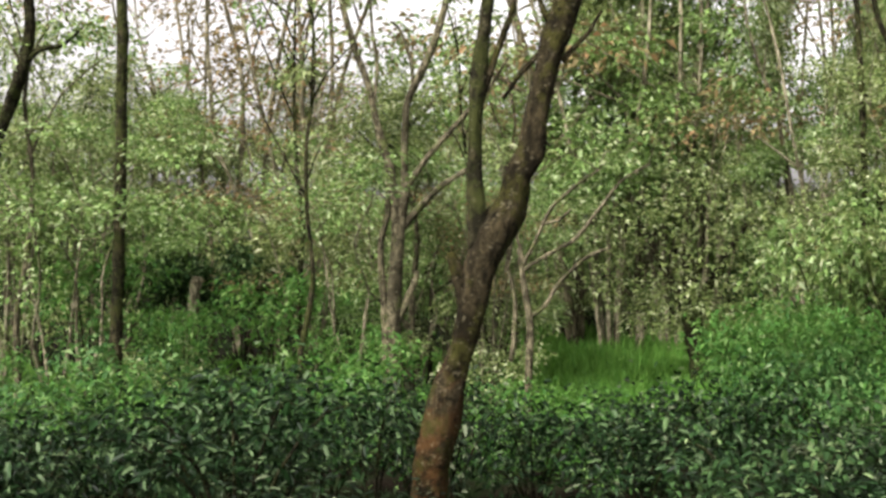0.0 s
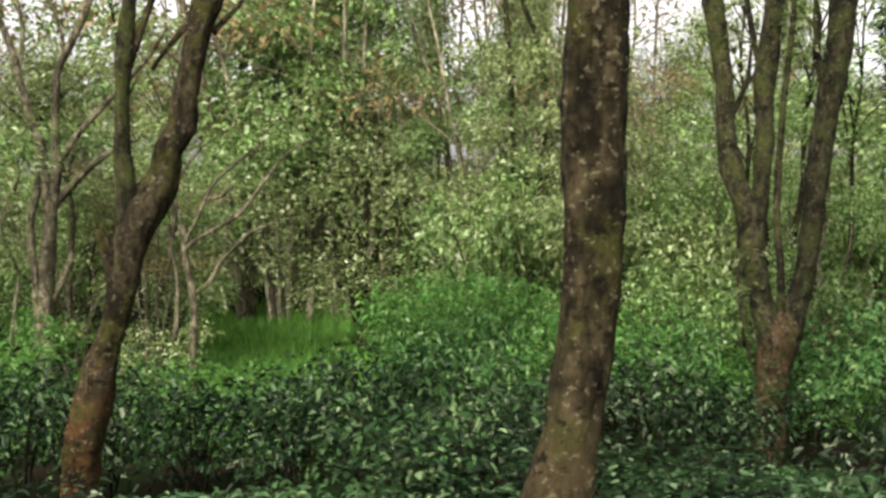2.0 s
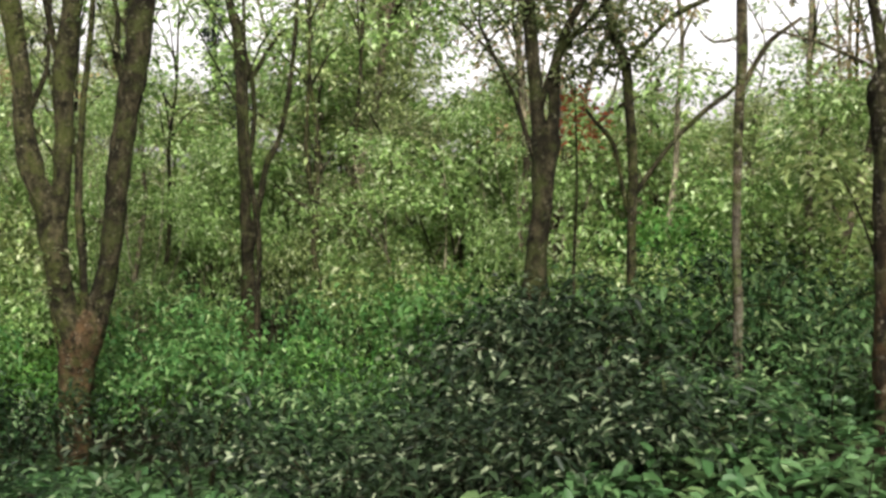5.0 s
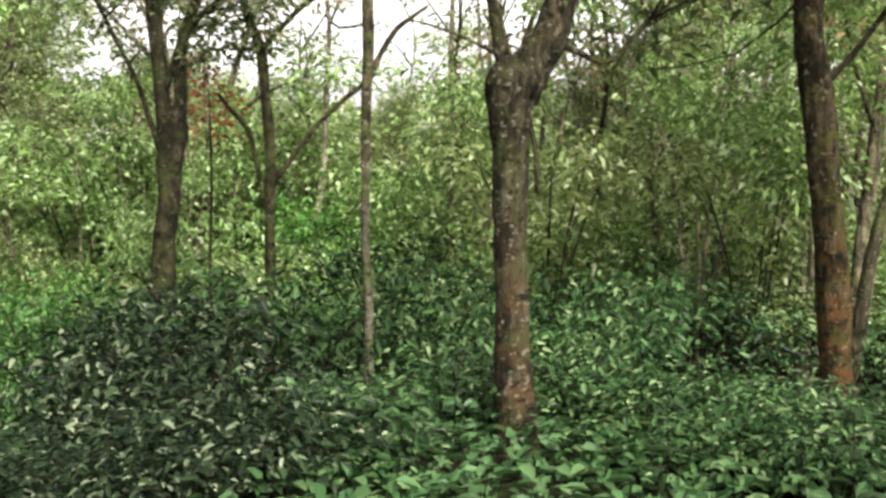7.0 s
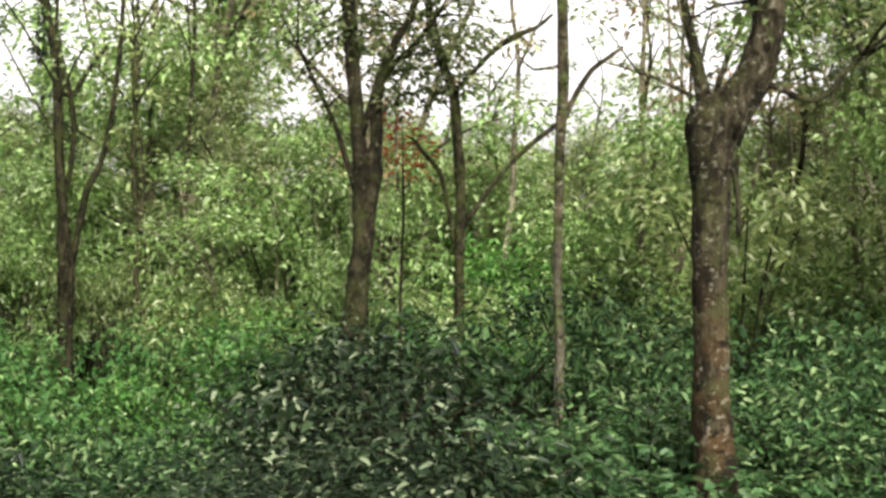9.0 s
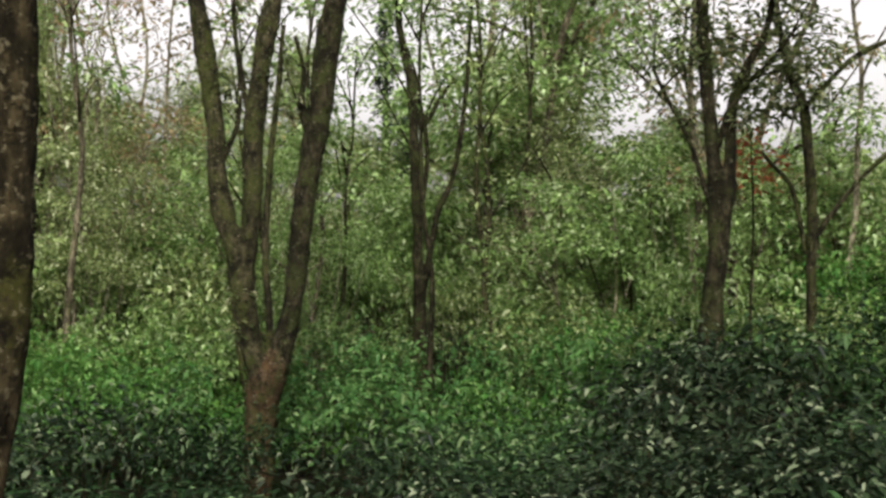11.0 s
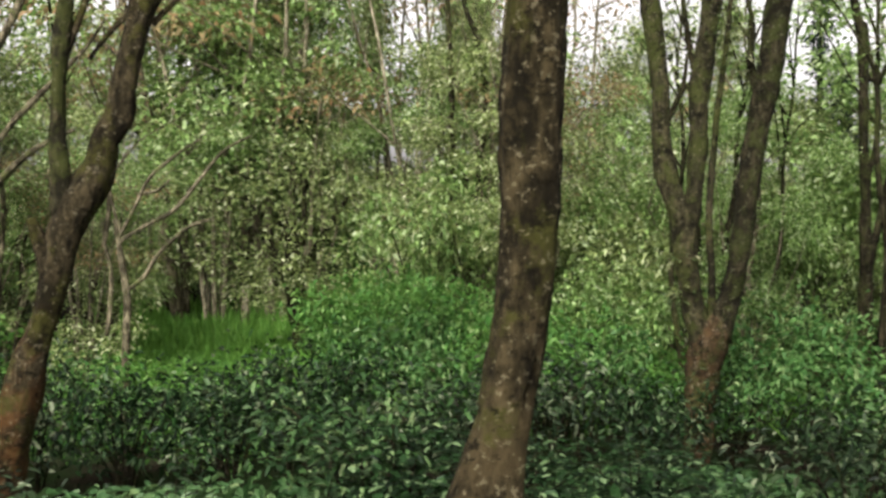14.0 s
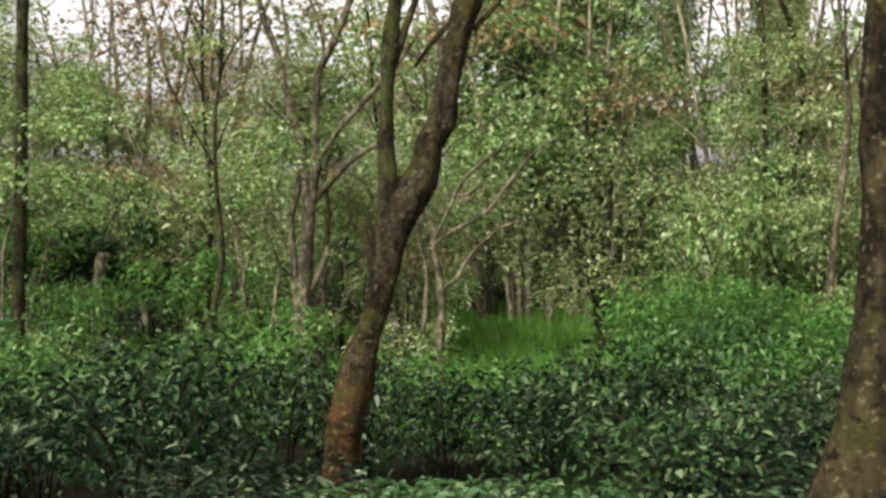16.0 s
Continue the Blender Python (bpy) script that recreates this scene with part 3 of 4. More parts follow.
single_tree("crooked_tree", "thin branching tree with crooked side branches among saplings", BARK_MOSSY, [
    ("trunk", [(9.72, 5.01, 1.15, 0.049), (9.72, 5.01, 1.51, 0.046), (9.72, 5.01, 1.86, 0.046), (9.71, 5.03, 2.32, 0.046), (9.69, 5.06, 2.72, 0.046), (9.68, 5.1, 2.97, 0.046), (9.63, 5.19, 3.22, 0.04), (9.61, 5.25, 3.52, 0.036), (9.58, 5.31, 3.82, 0.027), (9.54, 5.38, 4.76, 0.012)]),
    ("branch", [(9.72, 5, 1.69, 0.023), (9.79, 4.87, 1.92, 0.023), (9.89, 4.64, 2.25, 0.023), (10, 4.41, 2.5, 0.023), (10.08, 4.25, 2.63, 0.021), (10.12, 4.16, 2.73, 0.014)]),
    ("branch", [(9.7, 5.06, 1.56, 0.023), (9.67, 5.12, 1.91, 0.023), (9.63, 5.19, 2.22, 0.023), (9.57, 5.33, 2.39, 0.021), (9.52, 5.42, 2.52, 0.016)]),
    ("branch", [(9.68, 5.1, 2.9, 0.03), (9.75, 4.94, 3.1, 0.027), (9.85, 4.74, 3.33, 0.025), (9.93, 4.56, 3.45, 0.023), (10, 4.42, 3.51, 0.018), (10.06, 4.29, 3.63, 0.014)]),
], LEAF_DARK, [(9.45, 5.35, 4.3, 0.4), (9.35, 5.7, 3.2, 0.3), (9.6, 5.2, 3.75, 0.28), (9.5, 5.4, 3.2, 0.35), (9.45, 5.35, 2.9, 0.3), (9.65, 5.0, 3.35, 0.28), (9.6, 5.1, 3.0, 0.25), (9.3, 5.5, 3.6, 0.4), (9.6, 5.1, 4.1, 0.4), (9.2, 5.9, 3.5, 0.4)], 0.10, 115)
red = thing("red_leaf_sapling", (9.75, 5.6, gz(9.75, 5.6)), "slim sapling with a tuft of reddish young leaves", "tree")
v, f = tube_data([(0, 0, -0.1, 0.022), (0.06, 0.12, 1.2, 0.018), (-0.06, 0.02, 2.2, 0.013), (-0.03, 0.08, 3.2, 0.004)], 8, 0.2)
part("trunk", mesh_from("trunk", v, f, BARK_DARK), red)
crown("young_leaves", [(-0.05, 0.05, 3.0), (0.12, -0.08, 2.85), (-0.18, 0.12, 3.15), (0.02, 0.0, 2.65), (-0.08, 0.2, 2.8)], [0.2, 0.2, 0.2, 0.2, 0.18], 38, 0.085, LEAF_RED, red, "reddish orange young leaves")

single_tree("knuckled_tree", "lichen-patched tree with a knuckled bend and reddish foot", BARK_RED_FOOT, [
    ("trunk", [(6.53, 1.53, 0.36, 0.13), (6.53, 1.53, 0.56, 0.105), (6.52, 1.55, 0.79, 0.093), (6.52, 1.57, 1.08, 0.085), (6.51, 1.57, 1.36, 0.085), (6.51, 1.58, 1.65, 0.089), (6.51, 1.59, 1.93, 0.094), (6.5, 1.59, 2.13, 0.104), (6.51, 1.58, 2.27, 0.122), (6.52, 1.56, 2.35, 0.102), (6.52, 1.55, 2.42, 0.05)]),
    ("limb", [(6.52, 1.56, 2.23, 0.107), (6.56, 1.48, 2.38, 0.099), (6.59, 1.41, 2.5, 0.091), (6.61, 1.37, 2.64, 0.086), (6.62, 1.35, 2.78, 0.086), (6.61, 1.37, 3.05, 0.078), (6.62, 1.36, 3.88, 0.055), (6.64, 1.3, 5.22, 0.024)]),
    ("limb", [(6.5, 1.6, 2.26, 0.066), (6.49, 1.63, 2.41, 0.04), (6.48, 1.65, 2.52, 0.033), (6.46, 1.68, 2.69, 0.025), (6.44, 1.72, 2.88, 0.02), (6.4, 1.8, 3.49, 0.007)]),
    ("branch", [(6.61, 1.37, 2.48, 0.018), (6.65, 1.28, 2.44, 0.016), (6.7, 1.18, 2.39, 0.015), (6.74, 1.09, 2.42, 0.013), (6.78, 1.02, 2.53, 0.012), (6.81, 0.95, 2.61, 0.009)]),
    ("branch", [(6.54, 1.52, 2.17, 0.019), (6.56, 1.47, 1.96, 0.014), (6.57, 1.46, 1.72, 0.01)]),
], LEAF_DARK, high_crown(6.6, 1.3, 5.2, 0.8, 4, 7) + high_crown(6.7, 1.2, 3.15, 0.5, 9, 27) + [(6.3, 2.05, 3.9, 0.4), (6.82, 0.85, 2.75, 0.25)], 0.062, 130, sides=18)

single_tree("brown_tree", "straight reddish-brown tree trunk ringed with moss", BARK_ORANGE, [
    ("trunk", [(9.34, 0.12, 0.16, 0.135), (9.33, 0.13, 0.35, 0.119), (9.31, 0.17, 0.87, 0.114), (9.29, 0.22, 1.5, 0.11), (9.26, 0.29, 2.08, 0.117), (9.24, 0.35, 2.58, 0.107), (9.22, 0.4, 3.1, 0.1), (9.2, 0.45, 5.8, 0.06)]),
    ("branch", [(9.25, 0.33, 2.4, 0.03), (9.35, 0.05, 2.75, 0.022), (9.4, -0.25, 3.2, 0.012)]),
], LEAF_DARK, high_crown(9.2, 0.4, 5.6, 0.8, 4, 8) + high_crown(9.2, 0.4, 3.5, 0.7, 10, 28) + [(9.42, -0.3, 3.3, 0.4)], 0.13, 150)

single_tree("leaning_stem_tree", "slim tree of close leaning stems, dark and pale", BARK_DARK, [
    ("trunk", [(7.61, 18.96, -0.46, 0.077), (7.63, 18.96, 0.35, 0.073), (7.65, 18.95, 0.96, 0.068), (7.8, 18.94, 2.17, 0.059), (7.95, 18.92, 3.37, 0.058), (7.76, 18.94, 4.58, 0.054), (7.52, 18.97, 5.18, 0.05), (7.35, 18.99, 6.07, 0.027)]),
    ("limb", [(7.69, 18.95, 0.96, 0.05), (8.02, 18.91, 2.37, 0.05), (8.09, 18.9, 3.67, 0.045), (8.26, 18.88, 4.97, 0.036), (8.34, 18.87, 5.76, 0.023)], BARK_TAN),
    ("limb", [(8.33, 18.87, -0.48, 0.059), (8.36, 18.87, 0.13, 0.055), (8.54, 18.85, 1.15, 0.055), (8.64, 18.83, 2.15, 0.05), (8.83, 18.81, 3.36, 0.04), (8.91, 18.8, 4.56, 0.027)], BARK_PALE),
    ("limb", [(8.21, 18.89, -0.27, 0.055), (8.17, 18.89, 0.34, 0.055), (8.08, 18.9, 1.15, 0.046), (7.96, 18.92, 1.86, 0.036)], BARK_PALE),
    ("limb", [(8.47, 18.86, 0.33, 0.046), (8.62, 18.84, 1.35, 0.046), (8.75, 18.82, 2.66, 0.036), (8.68, 18.83, 3.96, 0.027)], BARK_TAN),
], LEAF_OLIVE, high_crown(7.9, 18.9, 6.4, 0.5, 5, 41) + high_crown(8.0, 18.9, 4.4, 0.4, 4, 42), 0.11, 60)

single_tree("thick_bush_tree", "stout dark tree with a low dense crown", BARK_DARK, [
    ("trunk", [(5.25, 22, -1.7, 0.26), (5.08, 22, -0.7, 0.20), (5.0, 22, 0.0, 0.19), (4.97, 22, 0.48, 0.14), (4.89, 22, 1.28, 0.10)]),
    ("limb", [(5.0, 22, -0.3, 0.14), (4.5, 21.9, 0.6, 0.09), (4.0, 21.8, 1.6, 0.04)]),
    ("limb", [(5.0, 22, -0.2, 0.14), (5.5, 22, 0.7, 0.09), (6.1, 21.9, 1.7, 0.04)]),
    ("limb", [(5.0, 22, 0.2, 0.12), (5.1, 21.6, 1.1, 0.07), (5.0, 21.2, 1.9, 0.03)]),
], LEAF_OLIVE, [(4.0, 21.6, 1.7, 0.9), (4.8, 21.5, 2.0, 1.0), (5.6, 21.7, 1.8, 0.95), (6.4, 21.8, 1.5, 0.9), (3.3, 21.7, 1.3, 0.8), (5.0, 21.4, 1.1, 0.8), (4.4, 21.5, 0.5, 0.7), (6.0, 21.5, 0.6, 0.7), (5.2, 22.3, 2.7, 0.9),
   (3.3, 21.5, 0.5, 0.7), (6.9, 21.6, 0.9, 0.7), (3.9, 21.4, -0.2, 0.6), (6.2, 21.5, -0.1, 0.6), (5.0, 21.3, 0.1, 0.5), (4.6, 22.4, 0.0, 0.7), (5.7, 22.4, 0.1, 0.7), (7.3, 21.9, 1.7, 0.7), (2.8, 21.9, 1.8, 0.7)], 0.115, 300)

for label, course in (
    ("tall thin straight tree with a pale tan trunk", [(7.63, 19.59, -0.5, 0.078), (7.57, 19.6, 0.89, 0.075), (7.55, 19.61, 2.38, 0.064), (7.49, 19.62, 3.97, 0.058), (7.4, 19.64, 5.55, 0.048), (7.3, 19.7, 7.5, 0.02)]),
    ("tall thin upright tree with a dark straight trunk", [(-4.81, 16, -0.44, 0.10), (-4.75, 16, 0.88, 0.091), (-4.71, 16, 1.71, 0.087), (-4.66, 16, 3.35, 0.082), (-4.62, 16, 5.1, 0.078), (-4.6, 16, 7.6, 0.03)]),
):
    top = course[-1]
    single_tree("thin_tree", label, BARK_MOSSY, [("trunk", course)], LEAF_TREE, high_crown(top[0], top[1], top[2], 0.6, 7, int(top[0] * 9) % 50 + 9), 0.14, 110, sides=10)

single_tree("curved_tree", "curving dark tree with a short side branch", BARK_DARK, [
    ("trunk", [(-7.7, 17, -0.6, 0.13), (-7.62, 17, 0.6, 0.12), (-7.39, 17, 1.54, 0.114), (-7.02, 17, 2.59, 0.105), (-6.79, 17, 3.29, 0.096), (-6.51, 17, 4.07, 0.092), (-6.36, 17, 4.68, 0.078), (-6.36, 17, 5.4, 0.07), (-6.4, 17, 7.4, 0.03)]),
    ("branch", [(-6.50, 17, 4.15, 0.055), (-6.2, 17, 4.43, 0.044), (-5.85, 17, 4.5, 0.031), (-5.5, 17, 4.8, 0.012)]),
], LEAF_TREE, high_crown(-6.4, 17, 7.2, 0.7, 8, 12) + [(-5.6, 17, 4.75, 0.4)], 0.14, 110)

# pale cut stumps in the grass
for course in ([(-5.79, 25, -0.92, 0.14), (-5.71, 25, -0.14, 0.129), (-5.6, 25, 0.5, 0.125)], [(5.19, 29, -2.02, 0.115), (5.2, 29, -1.42, 0.112), (5.22, 29, -0.74, 0.108)]):
    single_tree("pale_stump", "pale weathered bare stump standing among weeds", BARK_PALE, [("trunk", course)], sides=10, category="stump")

# ---- the trees behind: kinds of real size, then stands of them ----


def stand_tree(name, label, height, stems, spread, bark_mat, leaf_mat, n_clumps, per, size, low=0.35, stem_r=0.05, clump=(0.45, 0.8), seed=0, group="background trees"):
    """A tree of several rising stems with side branches and leaf clumps over the upper part."""
    g = np.random.default_rng(seed)
    t = thing(name, (0, 0, 0), label, "tree", group)
    nodes_ = []
    for i in range(stems):
        an = 2 * math.pi * (i + g.random() * 0.6) / stems
        lean = spread * g.uniform(0.5, 1.0) if stems > 1 else spread * 0.12
        top = height * g.uniform(0.82, 1.0)
        r = stem_r * g.uniform(0.75, 1.1)
        pts = []
        for k in range(6):
            u = k / 5
            pts.append((math.cos(an) * (0.05 + lean * u ** 1.3) + g.normal() * 0.24 * u, math.sin(an) * (0.05 + lean * u ** 1.3) + g.normal() * 0.24 * u, -0.15 + (top + 0.15) * u, r * (1.15 - 0.95 * u)))
        v, f = tube_data(pts, 7, 0.3, 0.05, i * 2.3 + seed)
        stem = part("trunk" if stems == 1 else "stem", mesh_from("stem", v, f, bark_mat), t)
        for _ in range(9 if stems == 1 else 3):
            u = g.uniform(low, 0.95)
            s = np.array([np.interp(u, np.linspace(0, 1, 6), [p[j] for p in pts]) for j in range(3)])
            a2 = g.uniform(0, 2 * math.pi)
            ln = spread * g.uniform(0.45, 1.0) * (1.15 - u * 0.6)
            e = s + [math.cos(a2) * ln, math.sin(a2) * ln, ln * g.uniform(0.3, 0.9)]
            v, f = tube_data([(*s, r * 0.45), (*((s + e) / 2 + g.normal(size=3) * 0.06), r * 0.3), (*e, r * 0.12)], 5, 0.35, 0.04)
            part("branch", mesh_from("branch", v, f, bark_mat), stem)
            nodes_ += [e, s * 0.35 + e * 0.65]
        nodes_.append(np.array(pts[-1][:3]))
    idx = g.choice(len(nodes_), n_clumps, replace=n_clumps > len(nodes_))
    cs = [nodes_[i] + g.normal(size=3) * 0.22 for i in idx]
    crown("crown", cs, list(g.uniform(*clump, n_clumps)), per, size, leaf_mat, t, flat=0.36)
    return t


KINDS = [
    stand_tree("shade_tree", "many-stemmed small tree with pale stems and yellow-green leaves", 6.0, 5, 1.7, BARK_PALE, LEAF_TREE, 30, 209, 0.097, 0.38, 0.032, seed=11),
    stand_tree("leafy_tree", "leafy broad tree with olive green foliage", 6.0, 1, 2.2, BARK_TAN, LEAF_OLIVE, 38, 209, 0.097, 0.12, 0.11, (0.5, 0.95), seed=12),
    stand_tree("bright_tree", "bushy tree with fresh green foliage", 6.0, 2, 1.9, BARK_TAN, LEAF_TREE, 36, 209, 0.097, 0.1, 0.08, (0.5, 0.95), seed=13),
    stand_tree("twiggy_tree", "twiggy tree with sparse brownish leaves", 6.0, 5, 1.6, BARK_PALE, LEAF_DRY, 24, 83, 0.085, 0.35, 0.028, (0.45, 0.75), seed=14),
    stand_tree("dusky_tree", "shadowy tree with dense dark green leaves", 6.0, 1, 2.0, BARK_DARK, LEAF_DARK, 36, 195, 0.105, 0.15, 0.10, (0.5, 0.95), seed=15),
    stand_tree("pale_stem_tree", "cluster of slim upright pale stems with thin foliage", 6.0, 6, 1.1, BARK_PALE, LEAF_OLIVE, 26, 167, 0.093, 0.4, 0.028, seed=16),
    stand_tree("bare_stem_tree", "low spreading tree of bare pale forking stems", 4.5, 5, 1.9, BARK_PALE, LEAF_TREE, 22, 139, 0.093, 0.5, 0.03, seed=17),
]
SKY_AZ = (-32, -17, -15.6, -11.3, -10.5, -8.2, -7.3, 1.4, 3, 14.6, 15.7, 18.8, 19.8, 24.4, 25.4, 29, 30, 35, 36, 39, 40.2, 47, 48, 51.5, 53, 57.5, 58.5, 64, 66, 71.5, 72.8, 75, 76.5, 110)
SKY_EL = (11, 11, 7.6, 7.6, 12, 12, 7.2, 7.2, 14, 14, 8.0, 8.0, 14, 14, 5.6, 5.6, 9, 8.5, 6, 6, 14, 14, 6.8, 6.8, 9.5, 9, 5, 5, 9, 11, 6, 6, 14, 14)


def skyline(az, half):
    return min(float(np.interp(az + k * half, SKY_AZ, SKY_EL)) for k in (-1, -0.5, 0, 0.5, 1))


def stand(kind, az, d, height, turn, wide=1.0):
    x, y = polar(az, d)
    return copy_thing(kind, pose(x, y, gz(x, y), 0, 0, turn) @ Matrix.Diagonal((wide * height / 6.0, wide * height / 6.0, height / 6.0, 1)))


KEEP_OFF = [(0.25, 8.7), (1.66, 3.36), (7.4, 10.9), (12.6, 14.1), (8.5, 5.2), (7.4, 2.85), (6.5, 1.6), (9.3, 0.2), (-0.8, 17.5), (5.1, 22), (-5.7, 25), (5.2, 29)]
pick = np.random.default_rng(21)
for near, far_, count, wide in ((15.5, 18, 13, 0.7), (19, 23, 22, 0.85), (24, 30, 26, 0.95), (31, 40, 28, 1.0)):
    for i in range(count):
        az = -29 + 126 * (i + pick.uniform(0.15, 0.85)) / count
        d = pick.uniform(near, far_)
        el = skyline(az, math.degrees(1.3 * wide / d))
        if 36.5 < az < 41:
            el = min(el, 5.0)
        x, y = polar(az, d)
        h = 1.75 + d * math.tan(radians(el * pick.uniform(0.82, 1.0))) - gz(x, y)
        if az > 72:
            order = (1, 2, 1, 0, 2, 1)
        elif -11 < az < -7:
            order = (3, 3, 0, 3, 5, 3)
        else:
            order = (0, 1, 2, 0, 5, 5) if pick.random() < 0.8 else (2, 4 if az > 50 else 0, 3, 5, 1, 0)
        kind = KINDS[order[int(pick.integers(0, 6))]]
        if -26 < az < -20 and d < 18.5 or 3.5 < az < 14.5 and d < 30 or 36 < az < 44.5 and d < 22 or -9 < az < 0.8 and d < 19.5 or abs(az + 18.5) < 2 and d < 18 or -15 < az < -11 and d < 26 or abs(az - 19.4) < 2 and d < 21:
            continue
        if min(math.hypot(x - a, y - b) for a, b in KEEP_OFF) > 1.2:
            stand(kind, az, d, max(2.8, min(h, 12.0)), pick.uniform(0, 360), wide * pick.uniform(0.85, 1.1))
PLACES = ((9, 32, 9.5), (20.0, 21, 6.4), (45, 27, 9.4), (-9.5, 31, 11.4), (93, 17, 6.2), (12.5, 31, 9.5), (1.2, 25, 4.6))
for i, (k, (az, d, h)) in enumerate(zip(KINDS, PLACES)):
    x, y = polar(az, d)
    q = h / (4.5 if i == 6 else 6.0)
    k.matrix_basis = pose(x, y, gz(x, y), 0, 0, 40 * i) @ Matrix.Diagonal((q, q, q, 1))
for az, d, h in ((-6, 19, 5.0), (2.2, 26, 5.0), (-3, 23, 5.0), (-21, 18, 5.2), (31, 21, 5.2), (49, 17, 4.4)):
    stand(KINDS[6], az, d, h * 6 / 4.5, pick.uniform(0, 360))
for az, d, h in ((21.4, 26, 8.2), (21.6, 29, 9.0), (21.0, 22, 7.0), (19.0, 25, 8.2), (15.6, 30, 9.4), (30.5, 30, 8.0), (33.2, 31, 8.4), (27.5, 33, 7.4)):
    stand(KINDS[1], az, d, h, az * 41, 0.6 if az > 25 else 0.4)
for az, d, h in ((22.0, 19.5, 5.2), (23.2, 17.5, 3.6), (-23, 21, 6.0)):
    stand(KINDS[5], az, d, h, pick.uniform(0, 360), 0.75)
for az, d, h in ((-8.2, 32, 11.4), (-11.4, 33, 11.4), (-13.8, 33, 8.4), (23.4, 20.5, 4.3), (7.5, 30.5, 10.8), (10.6, 30.8, 11.2), (17.2, 29, 8.8), (18.2, 26, 8.0), (26.4, 31, 8.6)):  # twiggy brown crowns
    stand(KINDS[3], az, d, h, pick.uniform(0, 360), 0.8)
for az, d, h in ((-13, 32, 6.8), (-15.5, 34, 7.4), (-9.5, 33, 8.0)):
    stand(KINDS[1], az, d, h, pick.uniform(0, 360), 0.7)
for az, d, h in ((-2, 24, 4.2), (47, 20, 5.2)):
    stand(KINDS[4], az, d, h, pick.uniform(0, 360), 1.0)
for az, d, h in ((79, 14, 4.6), (86, 13, 4.8), (5, 33, 10.5), (11, 34, 10.5), (12.3, 31, 9.5), (44.6, 26, 8.6), (46, 26, 9.4), (43.6, 23, 9.0), (54.5, 17, 5.6), (6, 31, 11), (9, 32, 11.5), (10, 33, 11.5), (69, 13.5, 4.4), (81, 12.5, 4.4), (88, 10.5, 4.6)):
    stand(KINDS[int(pick.integers(0, 3))], az, d, h, pick.uniform(0, 360), 0.75)


def slim_tree(label, bark_mat, leaf_mat, seed, lean):
    """A slim upright tree, 6 m tall: one crooked stem, a few rising branches and thin layered foliage high up."""
    g = np.random.default_rng(seed)
    t = thing("slim_tree", (0, 0, 0), label, "tree", "slim trees in the plantation")
    course, x, y = [], 0.0, 0.0
    for k in range(9):
        u = k / 8
        course.append((x, y, -0.15 + 6.15 * u, 0.05 * (1.2 - 1.0 * u)))
        x, y = x + g.normal() * 0.09 + lean * 0.09, y + g.normal() * 0.09
    v, f = tube_data(course, 7, 0.25, 0.1, seed)
    stem = part("trunk", mesh_from("trunk", v, f, bark_mat), t)
    tips = []
    for k in range(7):
        u = g.uniform(0.5, 0.95)
        s_ = np.array([np.interp(u, np.linspace(0, 1, 9), [q[j] for q in course]) for j in range(3)])
        a2, ln = g.uniform(0, 2 * math.pi), g.uniform(0.5, 1.3) * (1.25 - u * 0.6)
        mid = s_ + [math.cos(a2) * ln * 0.4, math.sin(a2) * ln * 0.4, ln * 0.55]
        e = mid + [math.cos(a2) * ln * 0.6, math.sin(a2) * ln * 0.6, ln * g.uniform(0.3, 0.9)]
        v, f = tube_data([(*s_, 0.02), (*mid, 0.014), (*e, 0.006)], 5, 0.3, 0.05, k)
        part("branch", mesh_from("branch", v, f, bark_mat), stem)
        tips += [e, mid]
    tips.append(np.array(course[-1][:3]))
    crown("crown", [q + g.normal(size=3) * 0.15 for q in tips], list(g.uniform(0.25, 0.45, len(tips))), 26, 0.11, leaf_mat, t, flat=0.35)
    return t


SLIM = [
    slim_tree("slim dark-stemmed tree with thin layered foliage", BARK_DARK, LEAF_TREE, 71, 0.6),
    slim_tree("slim mossy-stemmed tree with thin olive foliage", BARK_MOSSY, LEAF_OLIVE, 72, -0.5),
    slim_tree("slim tan-stemmed tree with thin fresh foliage", BARK_TAN, LEAF_TREE, 73, 0.2),
    slim_tree("slim pale-stemmed tree with thin olive foliage", BARK_PALE, LEAF_OLIVE, 74, -0.2),
]
shoot = np.random.default_rng(77)
for k, (az, d) in zip(SLIM, ((31.5, 19), (44.6, 18), (34.6, 19.5), (62, 16))):
    x, y = polar(az, d)
    k.matrix_basis = pose(x, y, gz(x, y), 0, 0, az * 31) @ Matrix.Diagonal((1.1, 1.1, 1.25, 1))
